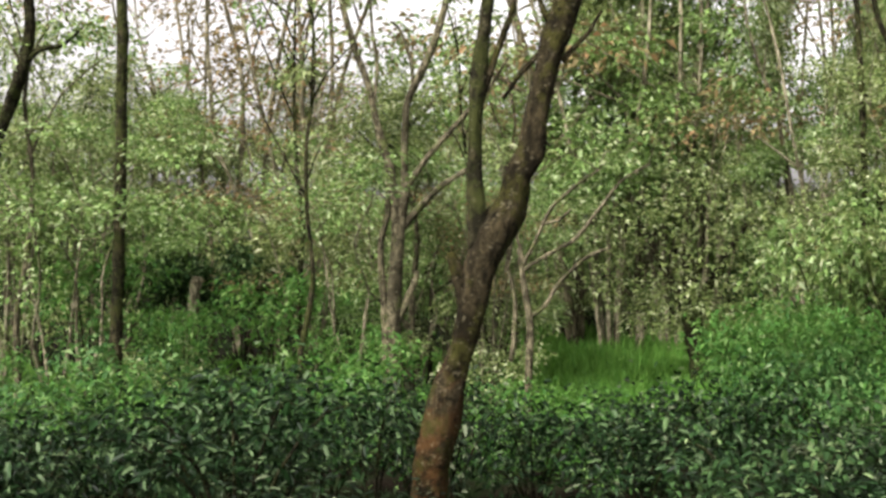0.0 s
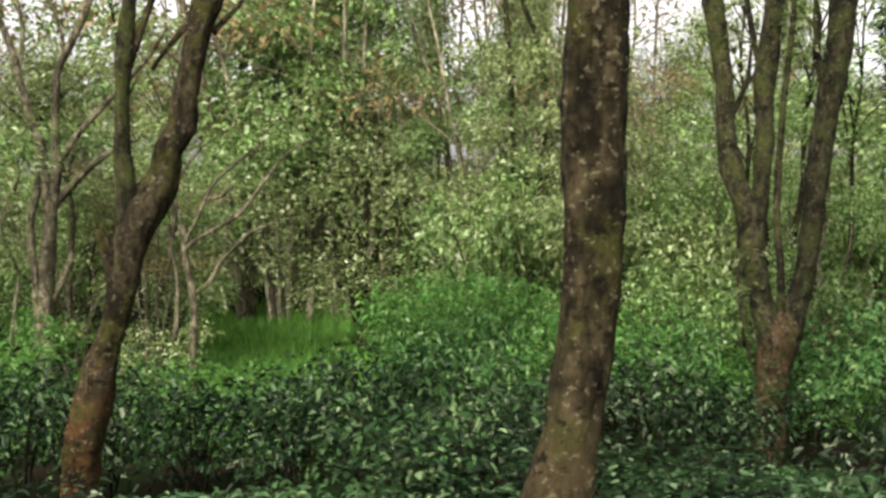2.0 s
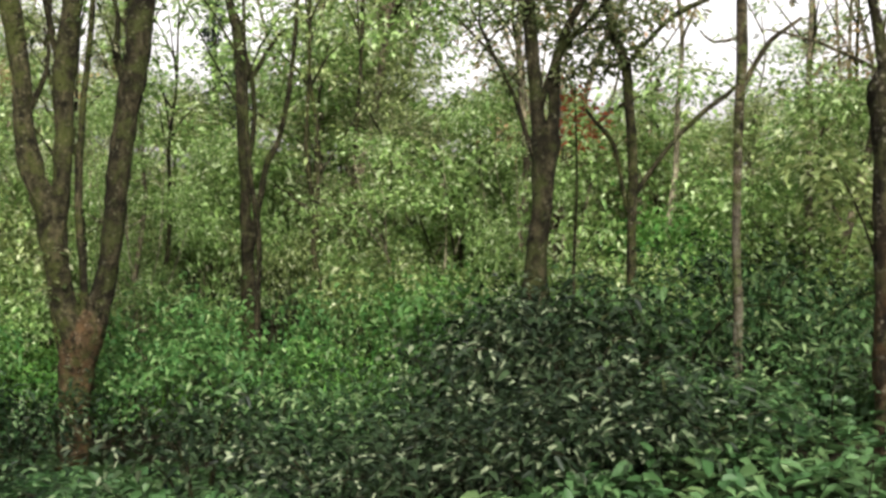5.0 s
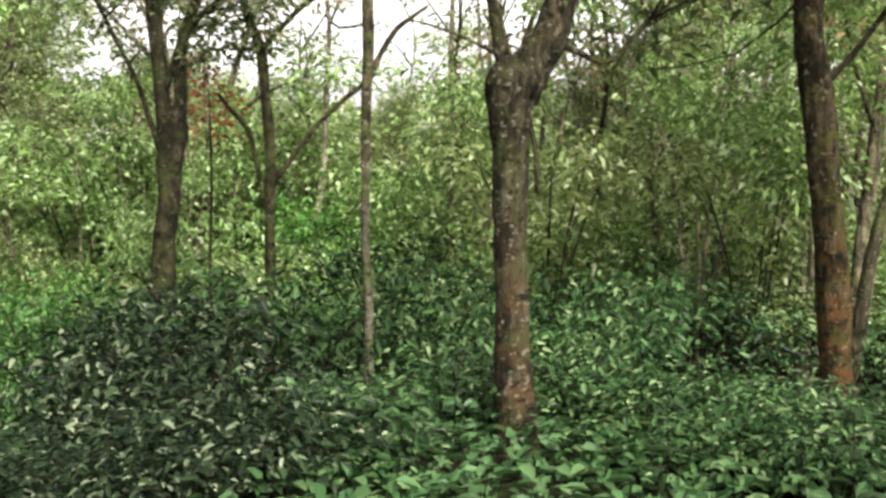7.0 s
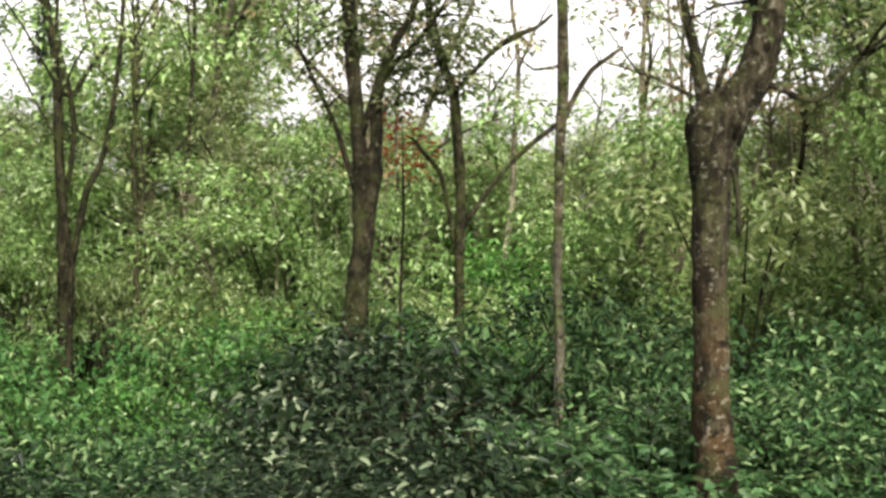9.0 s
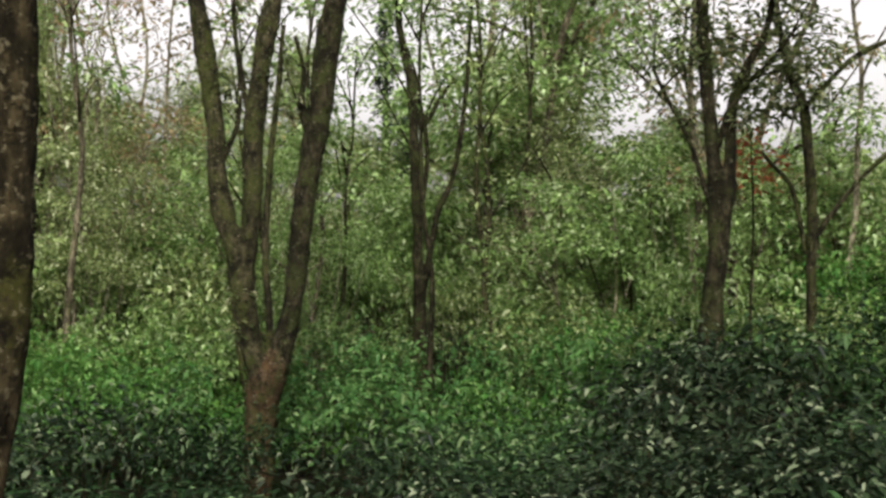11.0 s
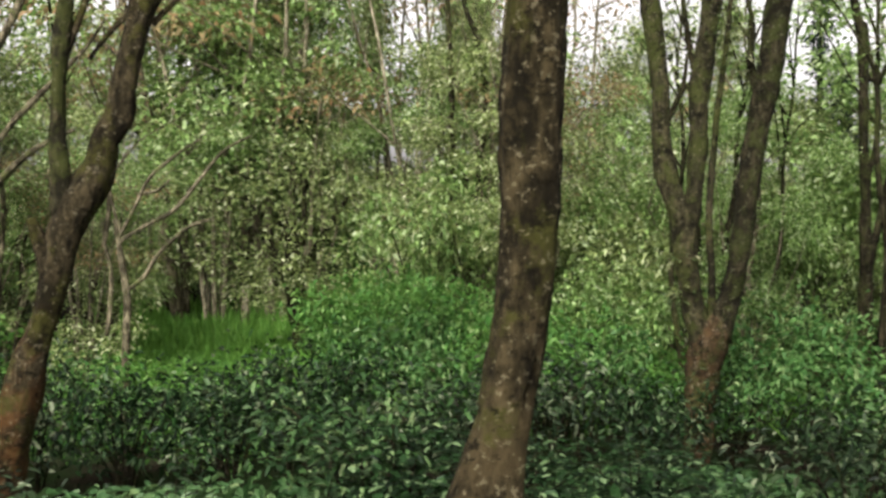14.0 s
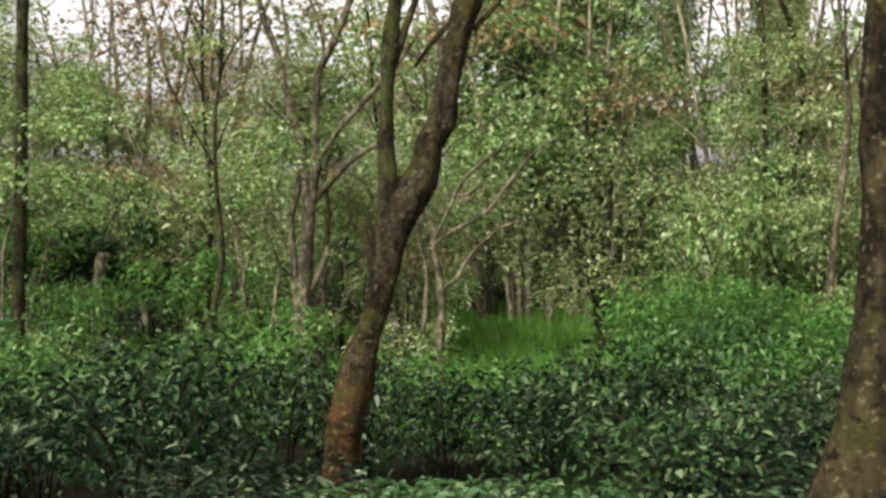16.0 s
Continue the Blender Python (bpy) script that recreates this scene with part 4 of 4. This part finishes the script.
for i in range(56):
    az, d = -24 + 116 * (i + shoot.uniform(0.1, 0.9)) / 56, shoot.uniform(15.0, 22)
    x, y = polar(az, d)
    rise = skyline(az, 1.0)
    tall = (1.75 + d * math.tan(radians(rise * shoot.uniform(0.8, 1.0) if rise < 8.1 else rise * shoot.uniform(0.9, 1.25))) - gz(x, y)) / 6.0
    kind = SLIM[(0, 1, 2, 1, 3, 0, 2, 0)[int(shoot.integers(0, 8))]]
    if rise < 8.1 and (20 < az < 31 or shoot.random() < 0.6) or -21 < az < -16 or 15 < az < 19.5 or 22.8 < az < 26 or 35.8 < az < 40 or 46.6 < az < 52 or -9 < az < 1 and d < 19 or 3 < az < 13.5 or min(math.hypot(x - a, y - b) for a, b in KEEP_OFF) < 1.0:
        continue
    copy_thing(kind, pose(x, y, gz(x, y), 0, 0, shoot.uniform(0, 360)) @ Matrix.Diagonal((shoot.uniform(0.8, 1.3),) * 2 + (tall, 1)))


def conifer(az, d, height):
    x, y = polar(az, d)
    t = thing("conifer", (x, y, gz(x, y)), "tall dark conifer far behind the plantation", "tree", "far conifers")
    v, f = tube_data([(0, 0, -0.2, 0.22), (0.05, 0, height * 0.5, 0.14), (0, 0.05, height, 0.02)], 8, 0.5)
    part("trunk", mesh_from("trunk", v, f, BARK_DARK), t)
    cs, rs = [], []
    for k in range(22):
        u = 0.58 + 0.42 * k / 21
        a = rng.uniform(0, 6.28)
        ln = (1.02 - u) * 1.5 * rng.uniform(0.5, 1.1)
        cs.append((math.cos(a) * ln * 0.6, math.sin(a) * ln * 0.6, height * u - 0.1 * ln))
        rs.append(0.18 + ln * 0.45)
    crown("crown", cs, rs, 70, 0.22, CONIFER, t, flat=0.5, slim=0.3)


for az, d, h in ((38.2, 36, 11.0), (39.4, 39, 8.6)):
    conifer(az, d, h)

# far woods that close the view under the sky
fp, fd = [], []
for i in range(620):
    az = -40 + 145 * i / 620 + rng.uniform(-0.5, 0.5)
    d = rng.uniform(46, 62)
    x, y = polar(az, d)
    top = 1.75 + d * math.tan(radians(min(5.8, skyline(az, 1.0) * 0.88) * rng.uniform(0.7, 1.0)))
    z0 = gz(x, y)
    p, dd = clumps([(x, y, z0 + (top - z0) * k) for k in (0.2, 0.5, 0.85)], [1.8, 1.7, 1.2], 22)
    fp.append(p)
    fd.append(dd)
fp, fd = np.concatenate(fp), np.concatenate(fd)
fl = rng.uniform(0.35, 0.75, len(fp))
tagged(new("far_woods", blades("far_woods", fp, fd, fl, fl * 0.5, LEAF_OLIVE, False)), "distant hazy green woodland behind the plantation", "woods", kind="stuff")

# ---- undergrowth ----


def bush(label, leaf_mat, stems, height, radius, n_leaves, size, seed, name="coffee_bush", fine=True):
    """A shrub of arching stems that carry leaves in pairs on their outer parts."""
    g = np.random.default_rng(seed)
    t = thing(name, (0, 0, 0), label, "shrub", "plantation undergrowth")
    courses = []
    for i in range(stems):
        an = 2 * math.pi * (i + g.random()) / stems
        out, h = radius * g.uniform(0.25, 1.0), height * g.uniform(0.65, 1.0)
        c, s = math.cos(an), math.sin(an)
        rows = [(0.04 * c, 0.04 * s, -0.08, 0.014), (out * 0.35 * c, out * 0.35 * s, h * 0.55, 0.011), (out * 0.75 * c, out * 0.75 * s, h * 0.92, 0.008), (out * 1.05 * c, out * 1.05 * s, h * 0.95, 0.004)]
        courses.append(rows)
        v, f = tube_data(rows, 5, 0.2, 0.05, i)
        part("stem", mesh_from("stem", v, f, BARK_DARK, True), t)
    P, D = [], []
    per = n_leaves // stems
    for rows in courses:
        q = np.array(rows)[:, :3]
        u = 0.36 + 0.64 * g.random(per) ** 0.75
        p = np.stack([np.interp(u, np.linspace(0, 1, 4), q[:, j]) for j in range(3)], 1)
        off = g.normal(size=(per, 3)) * [0.17, 0.17, 0.13]
        P.append(p + off)
        D.append(unit(off * [1, 1, 0.3] + g.normal(size=(per, 3)) * [0.5, 0.5, 0.25]) + [0, 0, -0.12])
    P, D = np.concatenate(P), np.concatenate(D)
    P[:, 2] = np.maximum(P[:, 2], 0.2 * height)
    L = size * g.uniform(0.6, 1.25, len(P))
    part("foliage", blades("foliage", P, D, L, L * g.uniform(0.36, 0.5, len(P)), leaf_mat, fine, 0.3), t)
    return t


BUSHES = [
    bush("dark green glossy-leaved shrub in the plantation, shade in its leaf colour", LEAF_BUSH_SHADED, 7, 1.0, 0.75, 860, 0.080, 31),
    bush("dusty grey-green shrub with drooping leaves", LEAF_DUSTY_SHADED, 7, 0.95, 0.75, 820, 0.080, 32),
    bush("fresh green leafy shrub catching the light", LEAF_BRIGHT, 7, 1.0, 0.8, 950, 0.09, 33),
    bush("tall green shrub with dense leaves", LEAF_BUSH_SHADED, 8, 1.3, 0.8, 980, 0.082, 34),
    bush("low leafy mid-green shrub", LEAF_SHRUB, 7, 0.75, 0.85, 760, 0.075, 35),
    bush("sparse dusty shrub with long drooping leaves", LEAF_DUSTY_SHADED, 6, 0.8, 0.7, 640, 0.085, 36),
]


THICKETS = [
    bush("thicket of fresh bright green leaves", LEAF_BRIGHT, 8, 1.7, 0.85, 1100, 0.098, 48, "thicket", False),
    bush("mixed green thicket of tall weeds", LEAF_WEED, 8, 1.6, 0.85, 1100, 0.094, 49, "thicket", False),
]
SAPLINGS = [
    bush("bright green young tree among the weeds", LEAF_BRIGHT, 7, 2.3, 1.0, 1120, 0.102, 45, "sapling", False),
    bush("yellow-green leafy sapling on the slope", LEAF_TREE, 7, 2.4, 1.1, 1120, 0.102, 46, "sapling", False),
    bush("olive green leafy sapling on the slope", LEAF_OLIVE, 6, 2.2, 1.0, 1080, 0.102, 47, "sapling", False),
]


def plant(kind, az, d, tall, wide, turn):
    x, y = polar(az, d)
    copy_thing(kind, pose(x, y, gz(x, y), 0, 0, turn) @ Matrix.Diagonal((wide, wide, tall, 1)))


def hollow(az, d):
    """Open hollows where the feet of the trees stand clear of the bushes."""
    if 5.6 < d < 8.9 and -5.5 < az < 3.5:
        return True
    if 6.0 < d < 9.6 and 27.5 < az < 35.5 or 9.0 < d < 13.0 and 28.8 < az < 34:
        return True
    if 6.0 < d < 8.7 and -24 < az < -15.5 or 6.0 < d < 8.1 and 8 < az < 12:
        return True
    if 7.0 < d < 9.2 and 46.5 < az < 52.5 or 6.2 < d < 7.4 and 58 < az < 61:
        return True
    if 4.0 < d < 6.9 and 69 < az < 78:
        return True
    if 5.0 < d < 7.6 and 63.5 < az < 67.5:
        return True
    if 19 < d < 40 and 5 < az < 15:
        return True
    if 16.5 < d < 20 and 37.5 < az < 42.5:
        return True
    if 16.5 < d < 26 and -15 < az < -11.2:
        return True
    x, y = polar(az, d)
    return 7.0 < d < 12.6 and noise.noise(Vector((x * 0.7, y * 0.7, 8.3))) > 0.17


grow = np.random.default_rng(41)
ROWS_OF_BUSHES = (
    # distance, spacing in metres, kinds left of the middle, kinds right of it, height factor
    (6.7, 1.0, (5, 0, 1, 0), (5, 1, 4, 1), 0.55),
    (7.7, 1.1, (0, 0, 1, 3), (1, 1, 5, 0), 0.85),
    (8.9, 1.05, (0, 3, 0, 1), (1, 4, 4, 0), 1.0),
    (10.2, 0.95, (0, 1, 0, 0), (4, 4, 0, 3), 0.85),
    (11.8, 1.05, (0, 1, 0, 0), (0, 4, 4, 2), 0.98),
    (13.4, 1.2, (0, 1, 0, 1), (0, 1, 0, 1), 1.1),
    (15.4, 1.35, (0, 1, 0, 0), (0, 1, 1, 0), 1.15),
    (17.8, 1.9, (0, 0, 1, 2), (0, 1, 0, 2), 0.8),
    (21, 2.0, (0, 1, 1, 2), (0, 1, 1, 2), 1.15),
    (25, 2.3, (0, 1, 1, 2), (1, 1, 0, 2), 1.45),
    (29, 2.4, (0, 1, 1, 2), (1, 1, 1, 2), 1.75),
)
for d0, gap, left, right, tall in ROWS_OF_BUSHES:
    az = -30.0
    while az < 97:
        az += math.degrees(gap / d0) * grow.uniform(0.7, 1.35)
        d = d0 + grow.uniform(-0.5, 0.5) * (0.6 + d0 * 0.04)
        x, y = polar(az, d)
        if min(math.hypot(x - a, y - b) for a, b in KEEP_OFF) < 0.55 or hollow(az, d):
            continue
        k = min(1, max(0, (az - 42) / 12))
        kinds = right if az > 34 else left
        h = tall * grow.uniform(0.7, 1.2) * (1 + (0.12 if d0 > 7 else -0.1) * k)
        if az < 34 and 7 < d0 < 11:
            h *= 1.16
        if 1.5 < az < 9.5 and d0 > 11:
            h *= 0.62
        kind = kinds[int(grow.integers(0, 4))]
        stock = SAPLINGS if d0 > 17 else THICKETS if d0 > 12.5 or d0 > 11 and az > 66 else BUSHES
        if stock is THICKETS and az > 65:
            stock, kind, h = SAPLINGS, 2 - kind % 2, h * 0.62
        elif stock is THICKETS:
            kind %= 2
        if stock is BUSHES and az > 52 and kind in (0, 3) and grow.random() < 0.75:
            kind = 4
        if d0 < 10 and az > 64:
            kind = (4, 4, 1, 4)[kind % 4] if grow.random() < 0.85 else 1
        if stock is BUSHES and d0 > 10:
            h *= 1.25
        plant(stock[kind], az, d, h, grow.uniform(0.85, 1.2) * (1 if d0 < 12 else 1.15 if d0 < 17 else h), grow.uniform(0, 360))
for b_, (az, d) in zip(BUSHES + THICKETS + SAPLINGS, ((-12, 9.4), (52, 8.6), (6, 12.5), (66, 9.8), (12, 6.9), (38, 7.6), (-20, 12), (20, 12.2), (-15, 18), (29, 20), (50, 17))):
    x, y = polar(az, d)
    b_.location = (x, y, gz(x, y))

for i in range(34):
    az, d = 46 + 52 * (i + grow.random()) / 34, grow.uniform(11.5, 17)
    d = max(d, 15.0) if az < 53 else d
    q = grow.uniform(0.8, 1.25) * (0.72 if 56 < az < 66 else 1.0)
    plant(SAPLINGS[(2, 1, 2, 1)[i % 4]], az, d, q, q * grow.uniform(0.8, 1.1), grow.uniform(0, 360))

for i in range(14):
    az, d = -8 + 34 * (i + grow.random()) / 14, grow.uniform(33, 42)
    plant(THICKETS[i % 2], az, d, grow.uniform(1.1, 1.6), grow.uniform(1.6, 2.2), grow.uniform(0, 360))
for az, d, tall in ((14.6, 15.5, 0.95), (16.2, 14.8, 1.0), (17.8, 15.6, 1.0), (19.4, 15.2, 0.9), (15.4, 17.2, 1.05)):  # bright mound beside the clearing
    plant(SAPLINGS[0], az, d, tall, 0.95, az * 71)
for i in range(36):  # tall leafy growth between the stems
    az, d = 17 + 46 * (i + grow.random()) / 36, grow.uniform(17.5, 23)
    x, y = polar(az, d)
    if min(math.hypot(x - a, y - b) for a, b in KEEP_OFF) > 1.5:
        q = grow.uniform(1.3, 1.9)
        plant(SAPLINGS[1 + i % 2], az, d, q, q * grow.uniform(0.65, 0.85), grow.uniform(0, 360))
for az, d, tall in ((2.6, 31, 0.9), (4.2, 33, 1.1), (5.6, 32, 0.9), (7.2, 33, 1.0), (8.8, 32, 0.9), (12.2, 25, 0.8), (13.6, 24, 0.9)):
    plant(SAPLINGS[2], az, d, tall, 1.2, az * 91)
for az, d, tall in ((23.2, 16.4, 1.0), (25.4, 16.8, 1.2), (27.6, 16.3, 1.1), (29.4, 17, 1.2)):
    plant(SAPLINGS[1], az, d, tall, 0.95, az * 59)
for i in range(9):  # leafy edge behind the clearing
    plant(SAPLINGS[1 + i % 2], 5.5 + 1.2 * i, 35 + 3 * (i % 3), 1.5 + 0.25 * (i % 4), 1.7, i * 77)
for az, d, tall in ((36.2, 25, 2.0), (37.8, 24, 1.9), (39.3, 26, 2.1), (35, 27, 2.0), (40.6, 25, 1.9)):
    plant(SAPLINGS[1 if az > 37 else 2], az, d, tall, 1.35, az * 53)
for az, d in ((66, 6.2), (67.5, 5.8), (70.5, 6.9), (72.5, 7.0), (75.5, 6.9), (77, 6.6), (79, 6.0), (81, 6.4), (83.5, 5.9), (86, 6.3), (88, 5.8), (90, 6.4)):
    plant(BUSHES[4], az, d, 0.5 + 0.2 * math.sin(az * 5), 0.75, az * 47)
for az, d in ((52, 5.9), (54, 5.6), (56.5, 5.4), (59, 5.3), (61, 5.6), (63, 5.5), (50, 6.0)):
    plant(BUSHES[5], az, d, 0.62, 0.8, az * 29)
for az, d, tall in ((54.8, 8.5, 1.1), (56.6, 8.7, 1.1), (58, 9.0, 1.0)):
    plant(BUSHES[1], az, d, tall, 0.95, az * 43)
for az, d, tall in ((77, 16.5, 5.2), (83, 16, 5.4), (88, 15, 5.2)):
    stand(KINDS[3], az, d, tall, az * 17, 0.9)
for k, az, d, tall in ((3, 72, 16, 5.4), (3, 56, 17, 4.6)):
    stand(KINDS[k], az, d, tall, az * 23, 0.8)
dark_thicket = bush("large deep green bush behind the pale stump", LEAF_SHRUB, 9, 3.6, 1.9, 2600, 0.17, 55, "large_bush", False)
x, y = polar(-13.4, 27.5)
dark_thicket.location = (x, y, gz(x, y))
plant(dark_thicket, -10.4, 28.5, 0.9, 1.0, 70)
plant(dark_thicket, -16.5, 29, 1.05, 1.0, 200)

# ---- broad-leaved herbs, ferns and grass ----


def blade_mesh(name, length, width, material, droop=0.35):
    """One broad ovate leaf with a folded midrib, curving down to its tip."""
    rows = ((0.0, 0.04), (0.18, 0.72), (0.42, 1.0), (0.68, 0.78), (0.88, 0.36), (1.0, 0.02))
    V, Fc = [], []
    for u, w in rows:
        x, z = length * u, length * (0.22 * u - droop * u * u)
        V += [(x, -width * 0.5 * w, z + width * 0.12 * w), (x, 0, z), (x, width * 0.5 * w, z + width * 0.12 * w)]
    for i in range(len(rows) - 1):
        for k in (0, 1):
            a = i * 3 + k
            Fc.append((a, a + 3, a + 4, a + 1))
    return mesh_from(name, V, Fc, material)


HERB_LEAF = [blade_mesh("leaf", 0.12, 0.062, LEAF_HERB), blade_mesh("leaf", 0.10, 0.046, LEAF_HERB, 0.5), blade_mesh("leaf", 0.14, 0.052, LEAF_DUSTY_SHADED, 0.55)]


def herb(label, height, leaves, which, seed, name="broad_leaf_herb"):
    g = np.random.default_rng(seed)
    t = thing(name, (0, 0, 0), label, "herb", "herbs on the bank")
    rows = [(0, 0, -0.05, 0.006), (0.02, 0.01, height * 0.5, 0.004), (0.0, 0.03, height * 0.97, 0.002)]
    v, f = tube_data(rows, 5, 0.1, 0.02)
    part("stem", mesh_from("stem", v, f, BARK_DARK), t)
    for i in range(leaves):
        u = 0.25 + 0.75 * i / max(1, leaves - 1)
        lf = part("leaf", HERB_LEAF[which], t)
        size = (1.15 - 0.45 * u) * g.uniform(0.8, 1.2)
        lf.matrix_basis = pose(0.01, 0.02 * u, height * u, g.uniform(-15, 15), g.uniform(-25, 20), i * 137.5 + g.uniform(-20, 20)) @ Matrix.Scale(size, 4)
    return t


HERBS = [
    herb("bright green broad-leaved herb on the bank", 0.36, 9, 0, 51),
    herb("low leafy green weed on the bank", 0.24, 8, 1, 52),
    herb("tall weed with drooping paired grey-green leaves", 0.62, 10, 2, 53, "tall_weed"),
]


def fern(seed):
    g = np.random.default_rng(seed)
    t = thing("fern", (0, 0, 0), "feathery green fern clump by the tree foot", "fern", "ferns on the bank")
    for i in range(8):
        an = 2 * math.pi * (i + g.random() * 0.5) / 8
        ln = g.uniform(0.5, 0.75)
        c, s_ = math.cos(an), math.sin(an)
        u = np.repeat(np.linspace(0.12, 1, 24), 2)
        sgn = np.tile([-1.0, 1.0], 24)
        P = np.stack([c * ln * u * 0.85, s_ * ln * u * 0.85, ln * (1.15 * u - 0.95 * u * u)], 1)
        D = np.stack([-s_ * sgn + c * 0.5, c * sgn + s_ * 0.5, -0.25 + 0 * u], 1)
        L = 0.16 * np.sin(np.pi * np.clip(u, 0.12, 0.97)) + 0.02
        part("frond", blades("frond", P, D, L, L * 0.24, LEAF_HERB, False, 0.2, 0.1, 0.1), t)
    return t


FERN = fern(61)
x, y = polar(33.5, 9.6)
FERN.location = (x, y, gz(x, y))
for az, d in ((30.5, 9.0), (35.5, 9.2), (32, 8.2), (37.5, 8.6), (36, 7.4), (40, 7.9), (29, 7.8), (43, 7.2), (31, 10.6), (34, 11.2), (29.5, 11.8), (33.6, 12.4)):
    x, y = polar(az, d)
    copy_thing(FERN, pose(x, y, gz(x, y), 0, 0, az * 37) @ Matrix.Scale(grow.uniform(0.6, 0.9), 4))
for i in range(190):
    if i < 150:
        az, d = grow.uniform(46, 99), grow.uniform(4.6, 7.4)
    elif i < 172:
        az, d = grow.uniform(28, 48), grow.uniform(5.6, 7.6)
    else:
        az, d = grow.uniform(-27, 28), grow.uniform(5.8, 7.2)
    x, y = polar(az, d)
    if min(math.hypot(x - a, y - b) for a, b in KEEP_OFF) < 0.18:
        continue
    kind = HERBS[(0, 0, 1, 1, 0, 2)[i % 6]] if i < 172 else HERBS[(2, 1, 2, 0)[i % 4]]
    if i < 150 and az < 67 and d > 4.8:
        kind = HERBS[2]
        if i % 5 < 3:
            continue
    q = grow.uniform(0.65, 1.05)
    copy_thing(kind, pose(x, y, gz(x, y), 0, 0, grow.uniform(0, 360)) @ Matrix.Scale(q, 4))
for h_, (az, d) in zip(HERBS, ((60, 5.6), (66, 5.3), (10, 6.4))):
    x, y = polar(az, d)
    h_.location = (x, y, gz(x, y))


def turf(name, label, areas, n, length, material):
    """Grass or low weeds over stretches of bank (az from, az to, near, far)."""
    P = []
    for a0, a1, d0, d1, share in areas:
        for _ in range(int(n * share)):
            d = math.sqrt(rng.uniform(d0 * d0, d1 * d1))
            x, y = polar(rng.uniform(a0, a1), d)
            P.append((x, y, gz(x, y) - 0.02))
    P = np.array(P)
    D = np.stack([rng.normal(size=len(P)) * 0.35, rng.normal(size=len(P)) * 0.35, np.ones(len(P))], 1)
    L = length * rng.uniform(0.6, 1.3, len(P))
    tagged(new(name, blades(name, P, D, L, 0.016 + L * 0.035, material, False, 0.15, 0.1, 1.0)), label, "grass", kind="stuff")


turf("grass", "patch of tall bright green grass between the trees", ((2, 17, 17, 36, 0.75), (-25, 2, 18, 30, 0.12), (17, 60, 16, 28, 0.13)), 15000, 0.75, GRASS)
LITTLE = [(62, 99, 4.3, 8.5, 0.45), (46, 62, 4.3, 5.4, 0.06), (27, 36.5, 6.5, 13, 0.22), (-8, 6, 5.6, 9, 0.06), (25, 46, 5.2, 9, 0.25), (-28, 25, 5.2, 8.5, 0.15)]
P = []
for a0, a1, d0, d1, share in LITTLE:
    for _ in range(int(13000 * share)):
        x, y = polar(rng.uniform(a0, a1), math.sqrt(rng.uniform(d0 * d0, d1 * d1)))
        P.append((x, y, gz(x, y) + rng.uniform(0.01, 0.24)))
P = np.array(P)
D = np.stack([rng.normal(size=len(P)), rng.normal(size=len(P)), rng.normal(size=len(P)) * 0.25], 1)
L = rng.uniform(0.06, 0.14, len(P))
tagged(new("low_weeds", blades("low_weeds", P, D, L, L * 0.5, LEAF_HERB, True, 0.2)), "low carpet of small-leaved green weeds", "weeds", kind="stuff")
